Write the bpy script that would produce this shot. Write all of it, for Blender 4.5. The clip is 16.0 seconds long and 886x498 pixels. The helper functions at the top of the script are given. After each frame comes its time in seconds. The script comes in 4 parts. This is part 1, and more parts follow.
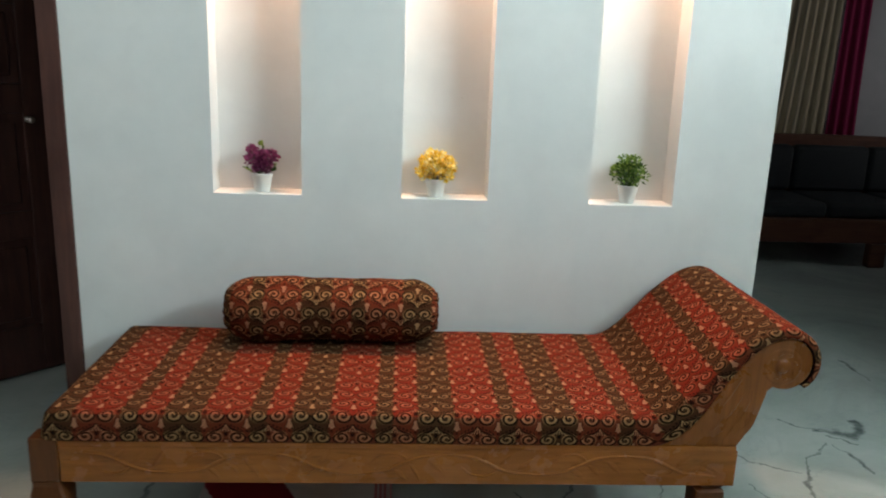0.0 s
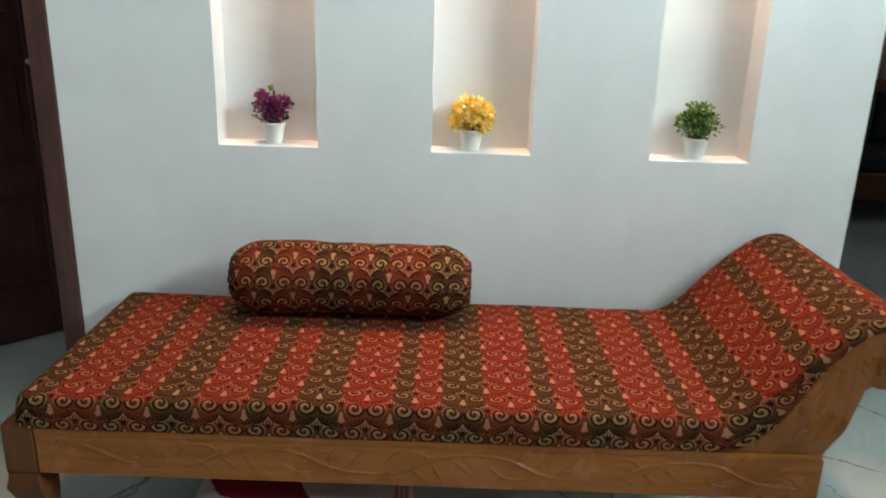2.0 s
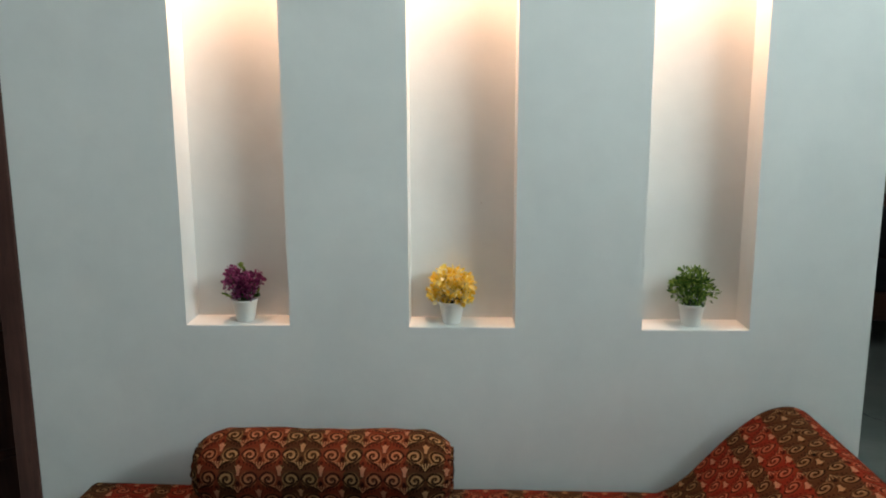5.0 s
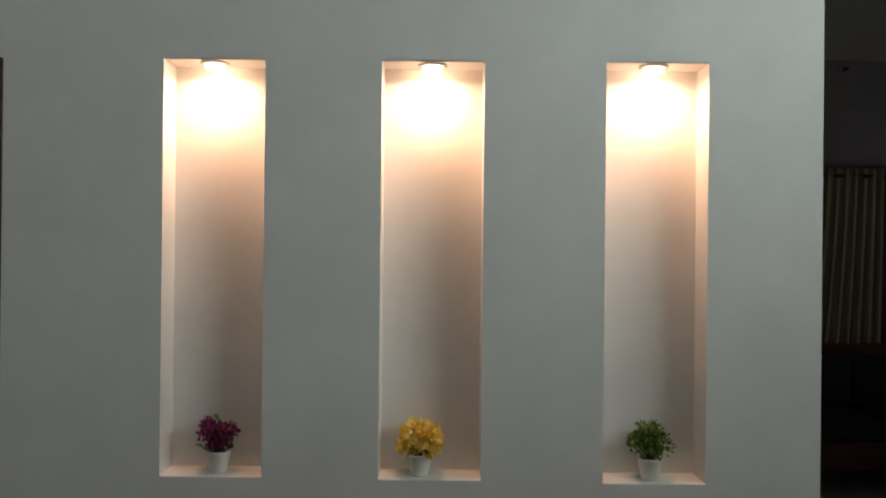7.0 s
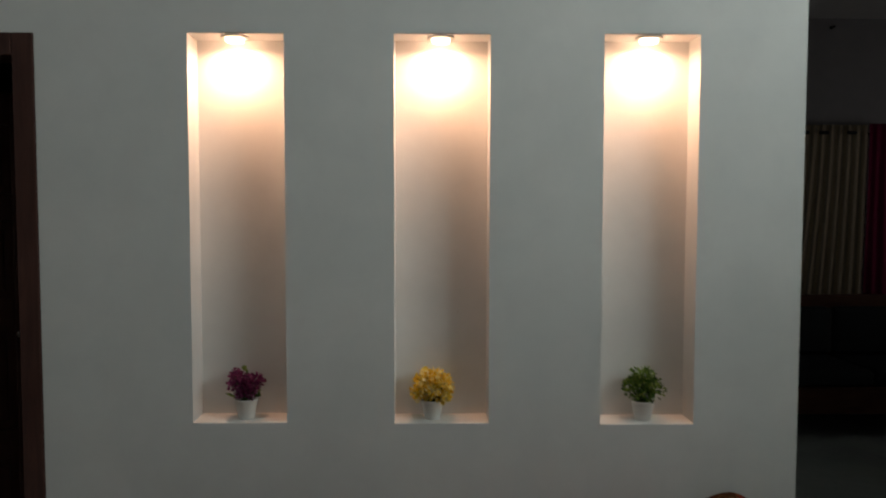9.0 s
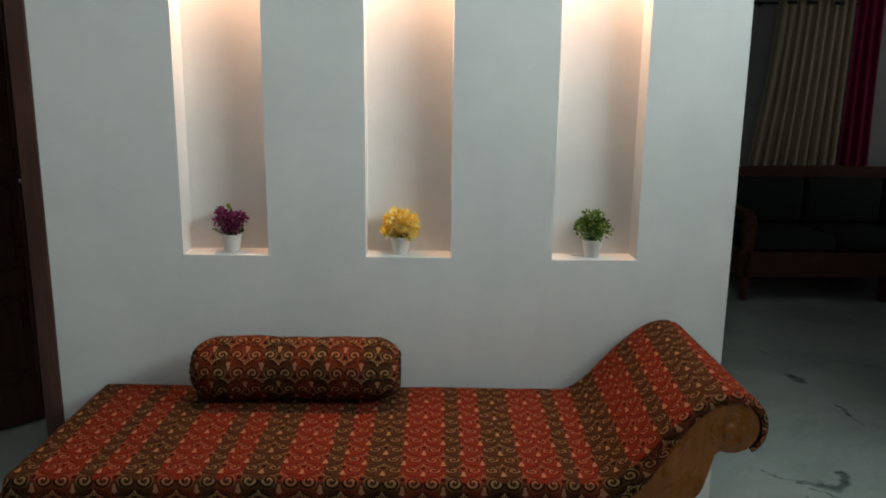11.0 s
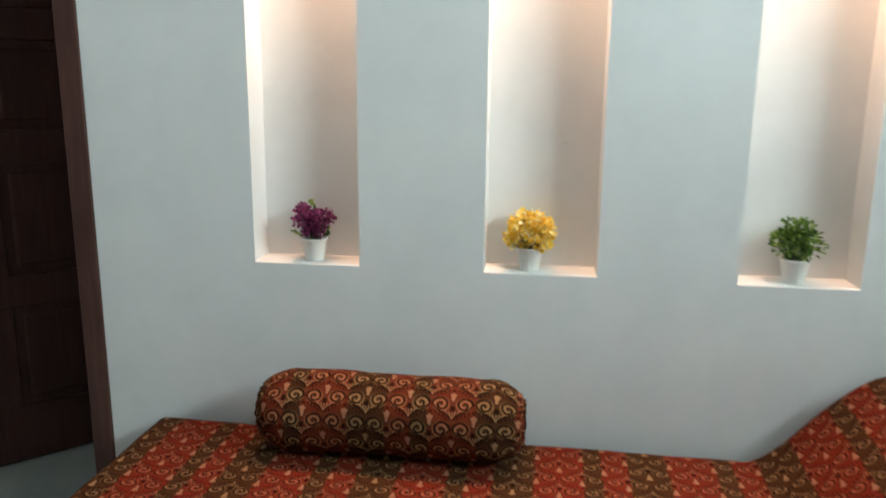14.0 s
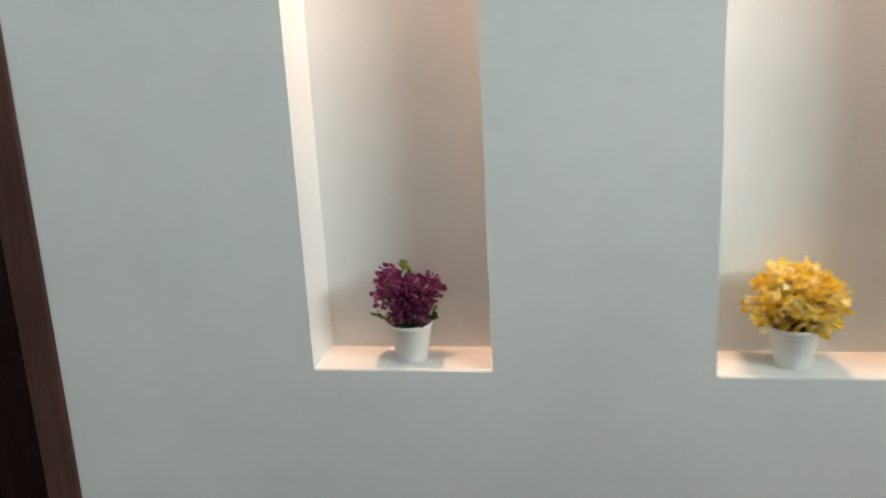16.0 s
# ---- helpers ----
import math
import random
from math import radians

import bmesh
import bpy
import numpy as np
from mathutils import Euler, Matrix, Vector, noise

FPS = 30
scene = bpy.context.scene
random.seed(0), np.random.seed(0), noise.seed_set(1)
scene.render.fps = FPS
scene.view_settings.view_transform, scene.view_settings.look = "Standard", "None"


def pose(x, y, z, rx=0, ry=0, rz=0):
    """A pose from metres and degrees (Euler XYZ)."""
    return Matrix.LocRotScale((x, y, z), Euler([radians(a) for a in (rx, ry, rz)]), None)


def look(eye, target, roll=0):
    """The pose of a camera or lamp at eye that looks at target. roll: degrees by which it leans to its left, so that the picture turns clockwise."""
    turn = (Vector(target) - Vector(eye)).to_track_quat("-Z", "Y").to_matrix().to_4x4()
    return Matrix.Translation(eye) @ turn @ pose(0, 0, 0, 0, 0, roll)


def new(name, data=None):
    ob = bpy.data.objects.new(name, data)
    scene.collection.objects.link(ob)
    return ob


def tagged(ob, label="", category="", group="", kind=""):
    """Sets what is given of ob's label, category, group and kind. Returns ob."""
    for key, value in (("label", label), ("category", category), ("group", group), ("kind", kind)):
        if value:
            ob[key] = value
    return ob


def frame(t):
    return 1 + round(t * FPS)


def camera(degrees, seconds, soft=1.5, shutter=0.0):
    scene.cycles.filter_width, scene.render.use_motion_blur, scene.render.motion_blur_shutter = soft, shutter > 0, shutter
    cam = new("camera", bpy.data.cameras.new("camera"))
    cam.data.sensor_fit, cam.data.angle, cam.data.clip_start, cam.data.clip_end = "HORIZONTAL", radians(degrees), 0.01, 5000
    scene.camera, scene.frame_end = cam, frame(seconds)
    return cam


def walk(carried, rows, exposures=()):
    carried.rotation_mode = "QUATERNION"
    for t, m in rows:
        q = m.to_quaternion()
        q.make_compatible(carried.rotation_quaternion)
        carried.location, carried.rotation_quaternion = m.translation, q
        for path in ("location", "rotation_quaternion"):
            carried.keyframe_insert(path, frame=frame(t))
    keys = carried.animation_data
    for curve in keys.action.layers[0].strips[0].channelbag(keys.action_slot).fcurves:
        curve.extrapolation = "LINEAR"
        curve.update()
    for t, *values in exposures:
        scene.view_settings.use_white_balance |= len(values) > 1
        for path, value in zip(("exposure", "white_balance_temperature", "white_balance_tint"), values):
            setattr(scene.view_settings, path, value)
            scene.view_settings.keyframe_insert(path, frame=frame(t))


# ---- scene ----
cam = camera(60.1, 16.0, soft=1.9, shutter=0.5)
PATH = [
    (0, (-0.176, -2.432, 1.3), (-0.034, -0.493, 0.829), 2.1),
    (0.5, (-0.175, -2.317, 1.282), (0.024, -0.392, 0.779), 3.2),
    (1, (-0.172, -2.26, 1.254), (-0.012, -0.343, 0.704), 2.7),
    (1.5, (-0.174, -2.21, 1.258), (-0.029, -0.308, 0.656), 2.6),
    (2, (-0.115, -2.124, 1.264), (-0.098, -0.218, 0.66), 1.8),
    (2.5, (-0.052, -2.056, 1.222), (-0.131, -0.119, 0.732), 1.6),
    (3, (-0.009, -1.978, 1.274), (-0.142, -0.036, 0.812), 0.8),
    (3.5, (-0.003, -1.92, 1.277), (-0.159, 0.037, 0.896), -0.5),
    (3.7, (-0.004, -1.9, 1.293), (-0.144, 0.061, 0.924), -0.8),
    (5.8, (0.015, -2.016, 1.485), (0.002, -0.044, 1.154), 0.0),
    (6, (0.034, -2.033, 1.49), (0.011, -0.052, 1.218), -0.6),
    (6.5, (0.019, -2.07, 1.509), (0.044, -0.078, 1.341), 1.0),
    (7, (0.023, -2.082, 1.497), (0.032, -0.082, 1.502), 0.6),
    (7.5, (0.021, -2.094, 1.507), (0.031, -0.094, 1.536), 0.8),
    (8, (0.016, -2.101, 1.506), (0.017, -0.102, 1.448), 0.6),
    (8.5, (-0.008, -2.144, 1.501), (-0.031, -0.147, 1.41), 0.3),
    (9, (-0.039, -2.239, 1.516), (0.0, -0.243, 1.405), 0.1),
    (9.5, (-0.073, -2.299, 1.476), (0.05, -0.32, 1.213), 0.3),
    (10, (-0.017, -2.381, 1.442), (0.053, -0.409, 1.118), 0.2),
    (10.2, (0.02, -2.405, 1.443), (0.053, -0.437, 1.086), 0.6),
    (12.3, (0.095, -2.468, 1.372), (0.168, -0.520, 0.922), 0.5),
    (12.5, (0.107, -2.404, 1.372), (0.172, -0.461, 0.903), 0.1),
    (13, (0.086, -2.225, 1.382), (0.087, -0.292, 0.871), 0.5),
    (13.5, (0.023, -2.058, 1.358), (-0.09, -0.12, 0.878), 0.2),
    (14, (-0.006, -1.855, 1.341), (-0.251, 0.083, 0.912), 0.6),
    (14.5, (-0.074, -1.665, 1.331), (-0.333, 0.274, 0.914), 1.6),
    (15, (-0.184, -1.444, 1.316), (-0.444, 0.494, 0.896), -0.3),
    (15.5, (-0.29, -1.266, 1.31), (-0.553, 0.674, 0.899), -0.2),
    (16, (-0.331, -1.058, 1.306), (-0.673, 0.863, 0.867), -3.1),
]
EXPOSURES = [
    (0.0, -0.08, 6450, 11), (0.5, -0.03, 6480, 11), (1.5, 0.11, 6500, 11), (2.5, 0.10, 6280, 10), (3.0, 0.0, 6200, 9), (3.5, -0.20, 6120, 8), (3.7, -0.20, 6180, 9),
    (5.8, -1.13, 6650, 11), (6.0, -1.24, 6700, 12), (6.5, -1.60, 6850, 14), (7.0, -1.84, 7100, 16), (7.5, -2.26, 7250, 17), (8.0, -2.23, 7180, 17), (8.5, -2.10, 7080, 17), (9.0, -2.04, 7050, 17),
    (9.5, -1.52, 6850, 14), (10.0, -1.34, 6800, 14), (10.2, -1.28, 6800, 14), (12.3, -0.32, 6450, 14), (13.0, -0.22, 6450, 13),
    (13.5, -0.19, 6450, 11), (14.5, -0.28, 6430, 11), (16.0, -0.32, 6680, 14),
]
walk(cam, [(t, look(eye, target, roll)) for t, eye, target, roll in PATH], EXPOSURES)

# ---- light and exposure ----
world = bpy.data.worlds.new("world")
scene.world = world
world.use_nodes = True
wn = world.node_tree.nodes
sky = wn.new("ShaderNodeTexSky")
sky.sky_type, sky.sun_disc = "NISHITA", False
sky.sun_elevation, sky.sun_rotation = radians(35), radians(120)
wn["Background"].inputs["Strength"].default_value = 0.08
world.node_tree.links.new(sky.outputs["Color"], wn["Background"].inputs["Color"])


def area_lamp(name, m, width, height, watts, colour, spread=180):
    """Area light set in the opening of an unseen, assumed window."""
    data = bpy.data.lights.new(name, "AREA")
    data.shape, data.size, data.size_y, data.energy, data.color, data.spread = "RECTANGLE", width, height, watts, colour, radians(spread)
    ob = new(name, data)
    ob.matrix_world = m
    return ob


EAST_X, SOUTH_Y, WEST_X = 2.7, -4.4, -3.4
# east and west sides follow the shadows; the openings themselves are assumed
area_lamp("daylight_east", look((EAST_X - 0.02, -1.7, 2.6), (0, -1.2, 3.4)), 1.3, 0.5, 115, (0.81, 0.98, 0.965), 135)
area_lamp("daylight_west", look((WEST_X + 0.02, -1.7, 2.6), (0, -1.0, 2.4)), 0.9, 0.5, 5, (0.96, 0.98, 0.93), 150)
# weak fill added from behind the camera
area_lamp("fill_south", look((0.3, SOUTH_Y + 0.02, 2.3), (0.1, 0, 2.2)), 1.6, 0.8, 3.8, (0.90, 0.98, 0.97))
# unseen fill light, added to lift the dark living room
area_lamp("fill_living", look((5.38, 2.1, 1.55), (3.2, 3.4, 1.75)), 1.2, 1.1, 3.0, (0.97, 0.97, 0.95), 100)

# ---- materials ----


class Val:
    """A socket that builds math nodes when it is reckoned with."""

    def __init__(self, tree, socket):
        self.tree, self.socket = tree, socket

    def op(self, kind, *others, clamp=False):
        n = self.tree.nodes.new("ShaderNodeMath")
        n.operation, n.use_clamp = kind, clamp
        for i, v in enumerate((self, *others)):
            if isinstance(v, Val):
                self.tree.links.new(v.socket, n.inputs[i])
            else:
                n.inputs[i].default_value = v
        return Val(self.tree, n.outputs[0])

    def __add__(self, o): return self.op("ADD", o)
    def __sub__(self, o): return self.op("SUBTRACT", o)
    def __mul__(self, o): return self.op("MULTIPLY", o)
    def __truediv__(self, o): return self.op("DIVIDE", o)
    def __lt__(self, o): return self.op("LESS_THAN", o)
    def __gt__(self, o): return self.op("GREATER_THAN", o)
    def abs(self): return self.op("ABSOLUTE")
    def fract(self): return self.op("FRACT")
    def floor(self): return self.op("FLOOR")
    def sqrt(self): return self.op("SQRT")
    def min(self, o): return self.op("MINIMUM", o)
    def max(self, o): return self.op("MAXIMUM", o)
    def atan2(self, o): return self.op("ARCTAN2", o)
    def pow(self, o): return self.op("POWER", o)
    def flip(self): return self.op("MULTIPLY_ADD", -1.0, 1.0)

    def below(self, edge, soft):
        """1 where the value lies below edge, with a soft step."""
        n = self.tree.nodes.new("ShaderNodeMapRange")
        n.interpolation_type = "SMOOTHSTEP"
        n.inputs["From Min"].default_value, n.inputs["From Max"].default_value = edge - soft, edge + soft
        n.inputs["To Min"].default_value, n.inputs["To Max"].default_value = 1.0, 0.0
        self.tree.links.new(self.socket, n.inputs["Value"])
        return Val(self.tree, n.outputs["Result"])


class Mat:
    """A node material with short helpers."""

    def __init__(self, name, rough=0.5, metal=0.0, spec=0.5):
        self.m = bpy.data.materials.new(name)
        self.m.use_nodes = True
        self.t = self.m.node_tree
        self.b = self.t.nodes["Principled BSDF"]
        self.b.inputs["Roughness"].default_value = rough
        self.b.inputs["Metallic"].default_value = metal
        self.b.inputs["Specular IOR Level"].default_value = spec

    def coords(self, kind="Object"):
        return self.t.nodes.new("ShaderNodeTexCoord").outputs[kind]

    def mapped(self, src, scale=(1, 1, 1), turn=(0, 0, 0)):
        n = self.t.nodes.new("ShaderNodeMapping")
        n.inputs["Scale"].default_value, n.inputs["Rotation"].default_value = scale, turn
        self.t.links.new(src, n.inputs["Vector"])
        return n.outputs["Vector"]

    def noise(self, src, scale, detail=4.0, rough=0.55, warp=0.0):
        n = self.t.nodes.new("ShaderNodeTexNoise")
        n.inputs["Scale"].default_value, n.inputs["Detail"].default_value = scale, detail
        n.inputs["Roughness"].default_value, n.inputs["Distortion"].default_value = rough, warp
        self.t.links.new(src, n.inputs["Vector"])
        return Val(self.t, n.outputs["Fac"])

    def split(self, src):
        n = self.t.nodes.new("ShaderNodeSeparateXYZ")
        self.t.links.new(src, n.inputs[0])
        return [Val(self.t, n.outputs[i]) for i in range(3)]

    def join(self, *vals):
        n = self.t.nodes.new("ShaderNodeCombineXYZ")
        for i, v in enumerate(vals):
            if isinstance(v, Val):
                self.t.links.new(v.socket, n.inputs[i])
            else:
                n.inputs[i].default_value = v
        return n.outputs[0]

    def rgb(self, c):
        n = self.t.nodes.new("ShaderNodeRGB")
        n.outputs[0].default_value = (*c, 1)
        return n.outputs[0]

    def mix(self, fac, a, b):
        n = self.t.nodes.new("ShaderNodeMix")
        n.data_type = "RGBA"
        ins = [s for s in n.inputs if s.type == "RGBA"]
        if isinstance(fac, Val):
            self.t.links.new(fac.socket, n.inputs[0])
        else:
            n.inputs[0].default_value = fac
        for s, c in zip(ins, (a, b)):
            if isinstance(c, tuple):
                s.default_value = (*c, 1)
            else:
                self.t.links.new(c, s)
        return next(s for s in n.outputs if s.type == "RGBA")

    def ramp(self, fac, *stops):
        n = self.t.nodes.new("ShaderNodeValToRGB")
        e = n.color_ramp.elements
        while len(e) < len(stops):
            e.new(0.5)
        for el, (p, c) in zip(e, stops):
            el.position, el.color = p, (*c, 1)
        self.t.links.new(fac.socket, n.inputs[0])
        return n.outputs["Color"]

    def colour(self, sock):
        if isinstance(sock, tuple):
            self.b.inputs["Base Color"].default_value = (*sock, 1)
        else:
            self.t.links.new(sock, self.b.inputs["Base Color"])
        return self

    def rough(self, val):
        self.t.links.new(val.socket, self.b.inputs["Roughness"])
        return self

    def bump(self, val, strength=0.3, depth=0.002):
        n = self.t.nodes.new("ShaderNodeBump")
        n.inputs["Strength"].default_value, n.inputs["Distance"].default_value = strength, depth
        self.t.links.new(val.socket, n.inputs["Height"])
        self.t.links.new(n.outputs[0], self.b.inputs["Normal"])
        return self


def plaster(name, base, shade):
    """Roller-painted plaster: faint mottling, fine tooth, a few scuffs."""
    k = Mat(name, 0.62, spec=0.3)
    p = k.coords()
    big, fine = k.noise(p, 2.3, 7, 0.62), k.noise(p, 160, 3)
    scuff = k.noise(p, 9, 6, 0.7, 1.2)
    c = k.mix((big - 0.5) * 1.5 + 0.5, base, shade)
    c = k.mix(k.noise(p, 7.5, 5, 0.6, 0.6).below(0.45, 0.12) * 0.10, c, (0.60, 0.60, 0.61))
    c = k.mix((scuff > 0.735) * 0.16, c, (0.42, 0.42, 0.4))
    k.colour(c).bump(fine * 0.6 + k.noise(p, 22, 3) * 0.9, 0.22, 0.0016)
    return k.m


WALL_PAINT = plaster("wall_paint", (0.83, 0.835, 0.825), (0.66, 0.685, 0.685))
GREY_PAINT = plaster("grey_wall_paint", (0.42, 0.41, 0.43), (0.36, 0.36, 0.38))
CEILING_PAINT = plaster("ceiling_paint", (0.80, 0.80, 0.79), (0.76, 0.76, 0.75))


def marble():
    """Polished white marble tile with thin grey veins; a few strong veins run near the daybed."""
    k = Mat("marble_floor", 0.12, spec=0.5)
    p = k.coords()
    wob = k.noise(p, 9, 3)
    wob2 = k.noise(k.mapped(p, (1, 1, 1), (0, 0, 1.3)), 11, 3)
    x, y, z = k.split(p)
    kink, kink2 = k.noise(p, 34, 4, 0.7), k.noise(k.mapped(p, (1, 1, 1), (0, 0, 0.8)), 37, 4, 0.7)
    q = k.join(x + (wob - 0.5) * 0.075 + (kink - 0.5) * 0.030, y + (wob2 - 0.5) * 0.075 + (kink2 - 0.5) * 0.030, 0.0)
    veins = {
        0.024: [((1.52, 0.105), (1.565, 0.085)), ((1.92, 1.21), (1.94, 1.12))],
        0.014: [((1.565, 0.085), (1.625, 0.13)), ((1.625, 0.13), (1.655, 0.20))],
        0.0075: [((-0.89, -0.24), (-0.90, -0.33)), ((-0.90, -0.33), (-0.96, -0.40)), ((1.45, 0.125), (1.53, 0.10)), ((1.97, 0.83), (1.97, 0.70)), ((1.48, -0.06), (1.48, -0.16)), ((1.25, -0.19), (1.19, -0.32))],
        0.0030: [((1.35, 0.21), (1.41, 0.16)), ((1.41, 0.16), (1.52, 0.11)), ((1.46, 0.08), (1.55, 0.02)), ((1.45, 0.01), (1.48, -0.06)), ((1.48, -0.06), (1.48, -0.20)),
                 ((1.92, 1.62), (1.98, 1.47)), ((1.97, 0.83), (1.97, 0.61)), ((1.43, 0.02), (1.30, -0.09)), ((1.30, -0.09), (1.25, -0.19)),
                 ((1.25, -0.19), (1.16, -0.39)), ((1.17, -0.36), (1.23, -0.42)), ((1.02, -0.02), (1.09, -0.12)), ((1.09, -0.12), (1.22, -0.18)),
                 ((1.01, -0.25), (1.07, -0.38)), ((0.71, -0.26), (0.66, -0.43)), ((0.43, -0.25), (0.36, -0.39)), ((0.39, -0.35), (0.43, -0.41)),
                 ((0.24, -0.30), (0.26, -0.36)), ((-0.89, -0.24), (-0.90, -0.38)), ((-0.90, -0.38), (-0.98, -0.41)), ((1.87, 0.27), (1.92, 0.12))],
    }

    def vec(kind, a, b=None):
        n = k.t.nodes.new("ShaderNodeVectorMath")
        n.operation = kind
        k.t.links.new(a, n.inputs[0])
        if isinstance(b, tuple):
            n.inputs[1].default_value = b
        elif b is not None:
            k.t.links.new(b, n.inputs[1])
        return n

    total = None
    for width, segments in veins.items():
        near = None
        for a, b in segments:
            d = (b[0] - a[0], b[1] - a[1], 0)
            l2 = d[0] ** 2 + d[1] ** 2
            pa = vec("SUBTRACT", q, (*a, 0)).outputs[0]
            h = Val(k.t, vec("DOT_PRODUCT", pa, (d[0] / l2, d[1] / l2, 0)).outputs["Value"]).op("ADD", 0.0, clamp=True)
            foot = k.join(h * d[0], h * d[1], 0.0)
            away = Val(k.t, vec("LENGTH", vec("SUBTRACT", pa, foot).outputs[0]).outputs["Value"])
            near = away if near is None else near.min(away)
        line = (near - (k.noise(p, 26, 4, 0.7) - 0.42) * width * 2.6).below(width * 0.8, width * 0.75)
        line = line * (k.noise(p, 17, 3) * 1.5 + 0.10).min(1.0).max(near.below(width * 3.0, width * 2.6) * 0.22)
        line = line * {0.024: 0.85, 0.014: 0.85, 0.0075: 0.8}.get(width, 0.72)
        total = line if total is None else total.max(line)
    cloud = k.noise(p, 1.3, 7, 0.62, 0.9)
    faint = (k.noise(p, 2.1, 8, 0.6, 1.6) - 0.5).abs().below(0.012, 0.012)
    c = k.ramp(cloud, (0.30, (0.335, 0.385, 0.362)), (0.52, (0.455, 0.510, 0.482)), (0.8, (0.60, 0.637, 0.605)))
    c = k.mix(faint * k.noise(p, 3.3, 3).below(0.5, 0.12).flip() * 0.26, c, (0.30, 0.35, 0.36))
    c = k.mix(total, c, (0.050, 0.078, 0.076))
    k.colour(c).rough(k.noise(p, 5, 4) * 0.10 + 0.07)
    return k.m


MARBLE = marble()


def wood(name, light, dark, rough=0.32, scale=1.0, along="x"):
    """Polished wood with grain along one axis."""
    k = Mat(name, rough, spec=0.28)
    s = {"x": (2.2, 26, 26), "z": (26, 26, 2.2), "y": (26, 2.2, 26)}[along]
    p = k.mapped(k.coords(), tuple(v * scale for v in s))
    grain, pores = k.noise(p, 1.0, 6, 0.6, 1.4), k.noise(p, 7.0, 3, 0.7)
    blotch = k.noise(k.coords(), 4.5, 4)
    c = k.ramp(grain, (0.28, dark), (0.5, tuple((a + b) / 2 for a, b in zip(light, dark))), (0.74, light))
    c = k.mix(blotch.below(0.46, 0.16) * 0.45, c, dark)
    c = k.mix(pores.below(0.36, 0.05) * 0.4, c, tuple(v * 0.45 for v in dark))
    k.colour(c).rough(k.noise(k.coords(), 14, 4) * 0.22 + (rough - 0.1)).bump(grain * 0.5 + pores * 0.5, 0.15, 0.001)
    return k.m


TEAK = wood("varnished_teak", (0.345, 0.120, 0.0225), (0.200, 0.064, 0.0110), 0.25)
TEAK_UP = wood("varnished_teak_upright", (0.275, 0.095, 0.0195), (0.150, 0.049, 0.0095), 0.27, along="z")
TEAK_LEG = wood("dark_varnished_teak", (0.150, 0.050, 0.013), (0.070, 0.022, 0.006), 0.30, along="z")
DARK_WOOD = wood("dark_brown_door_wood", (0.105, 0.046, 0.036), (0.052, 0.022, 0.018), 0.38, along="z")
SOFA_WOOD = wood("dark_red_sofa_wood", (0.150, 0.058, 0.032), (0.078, 0.028, 0.016), 0.5)


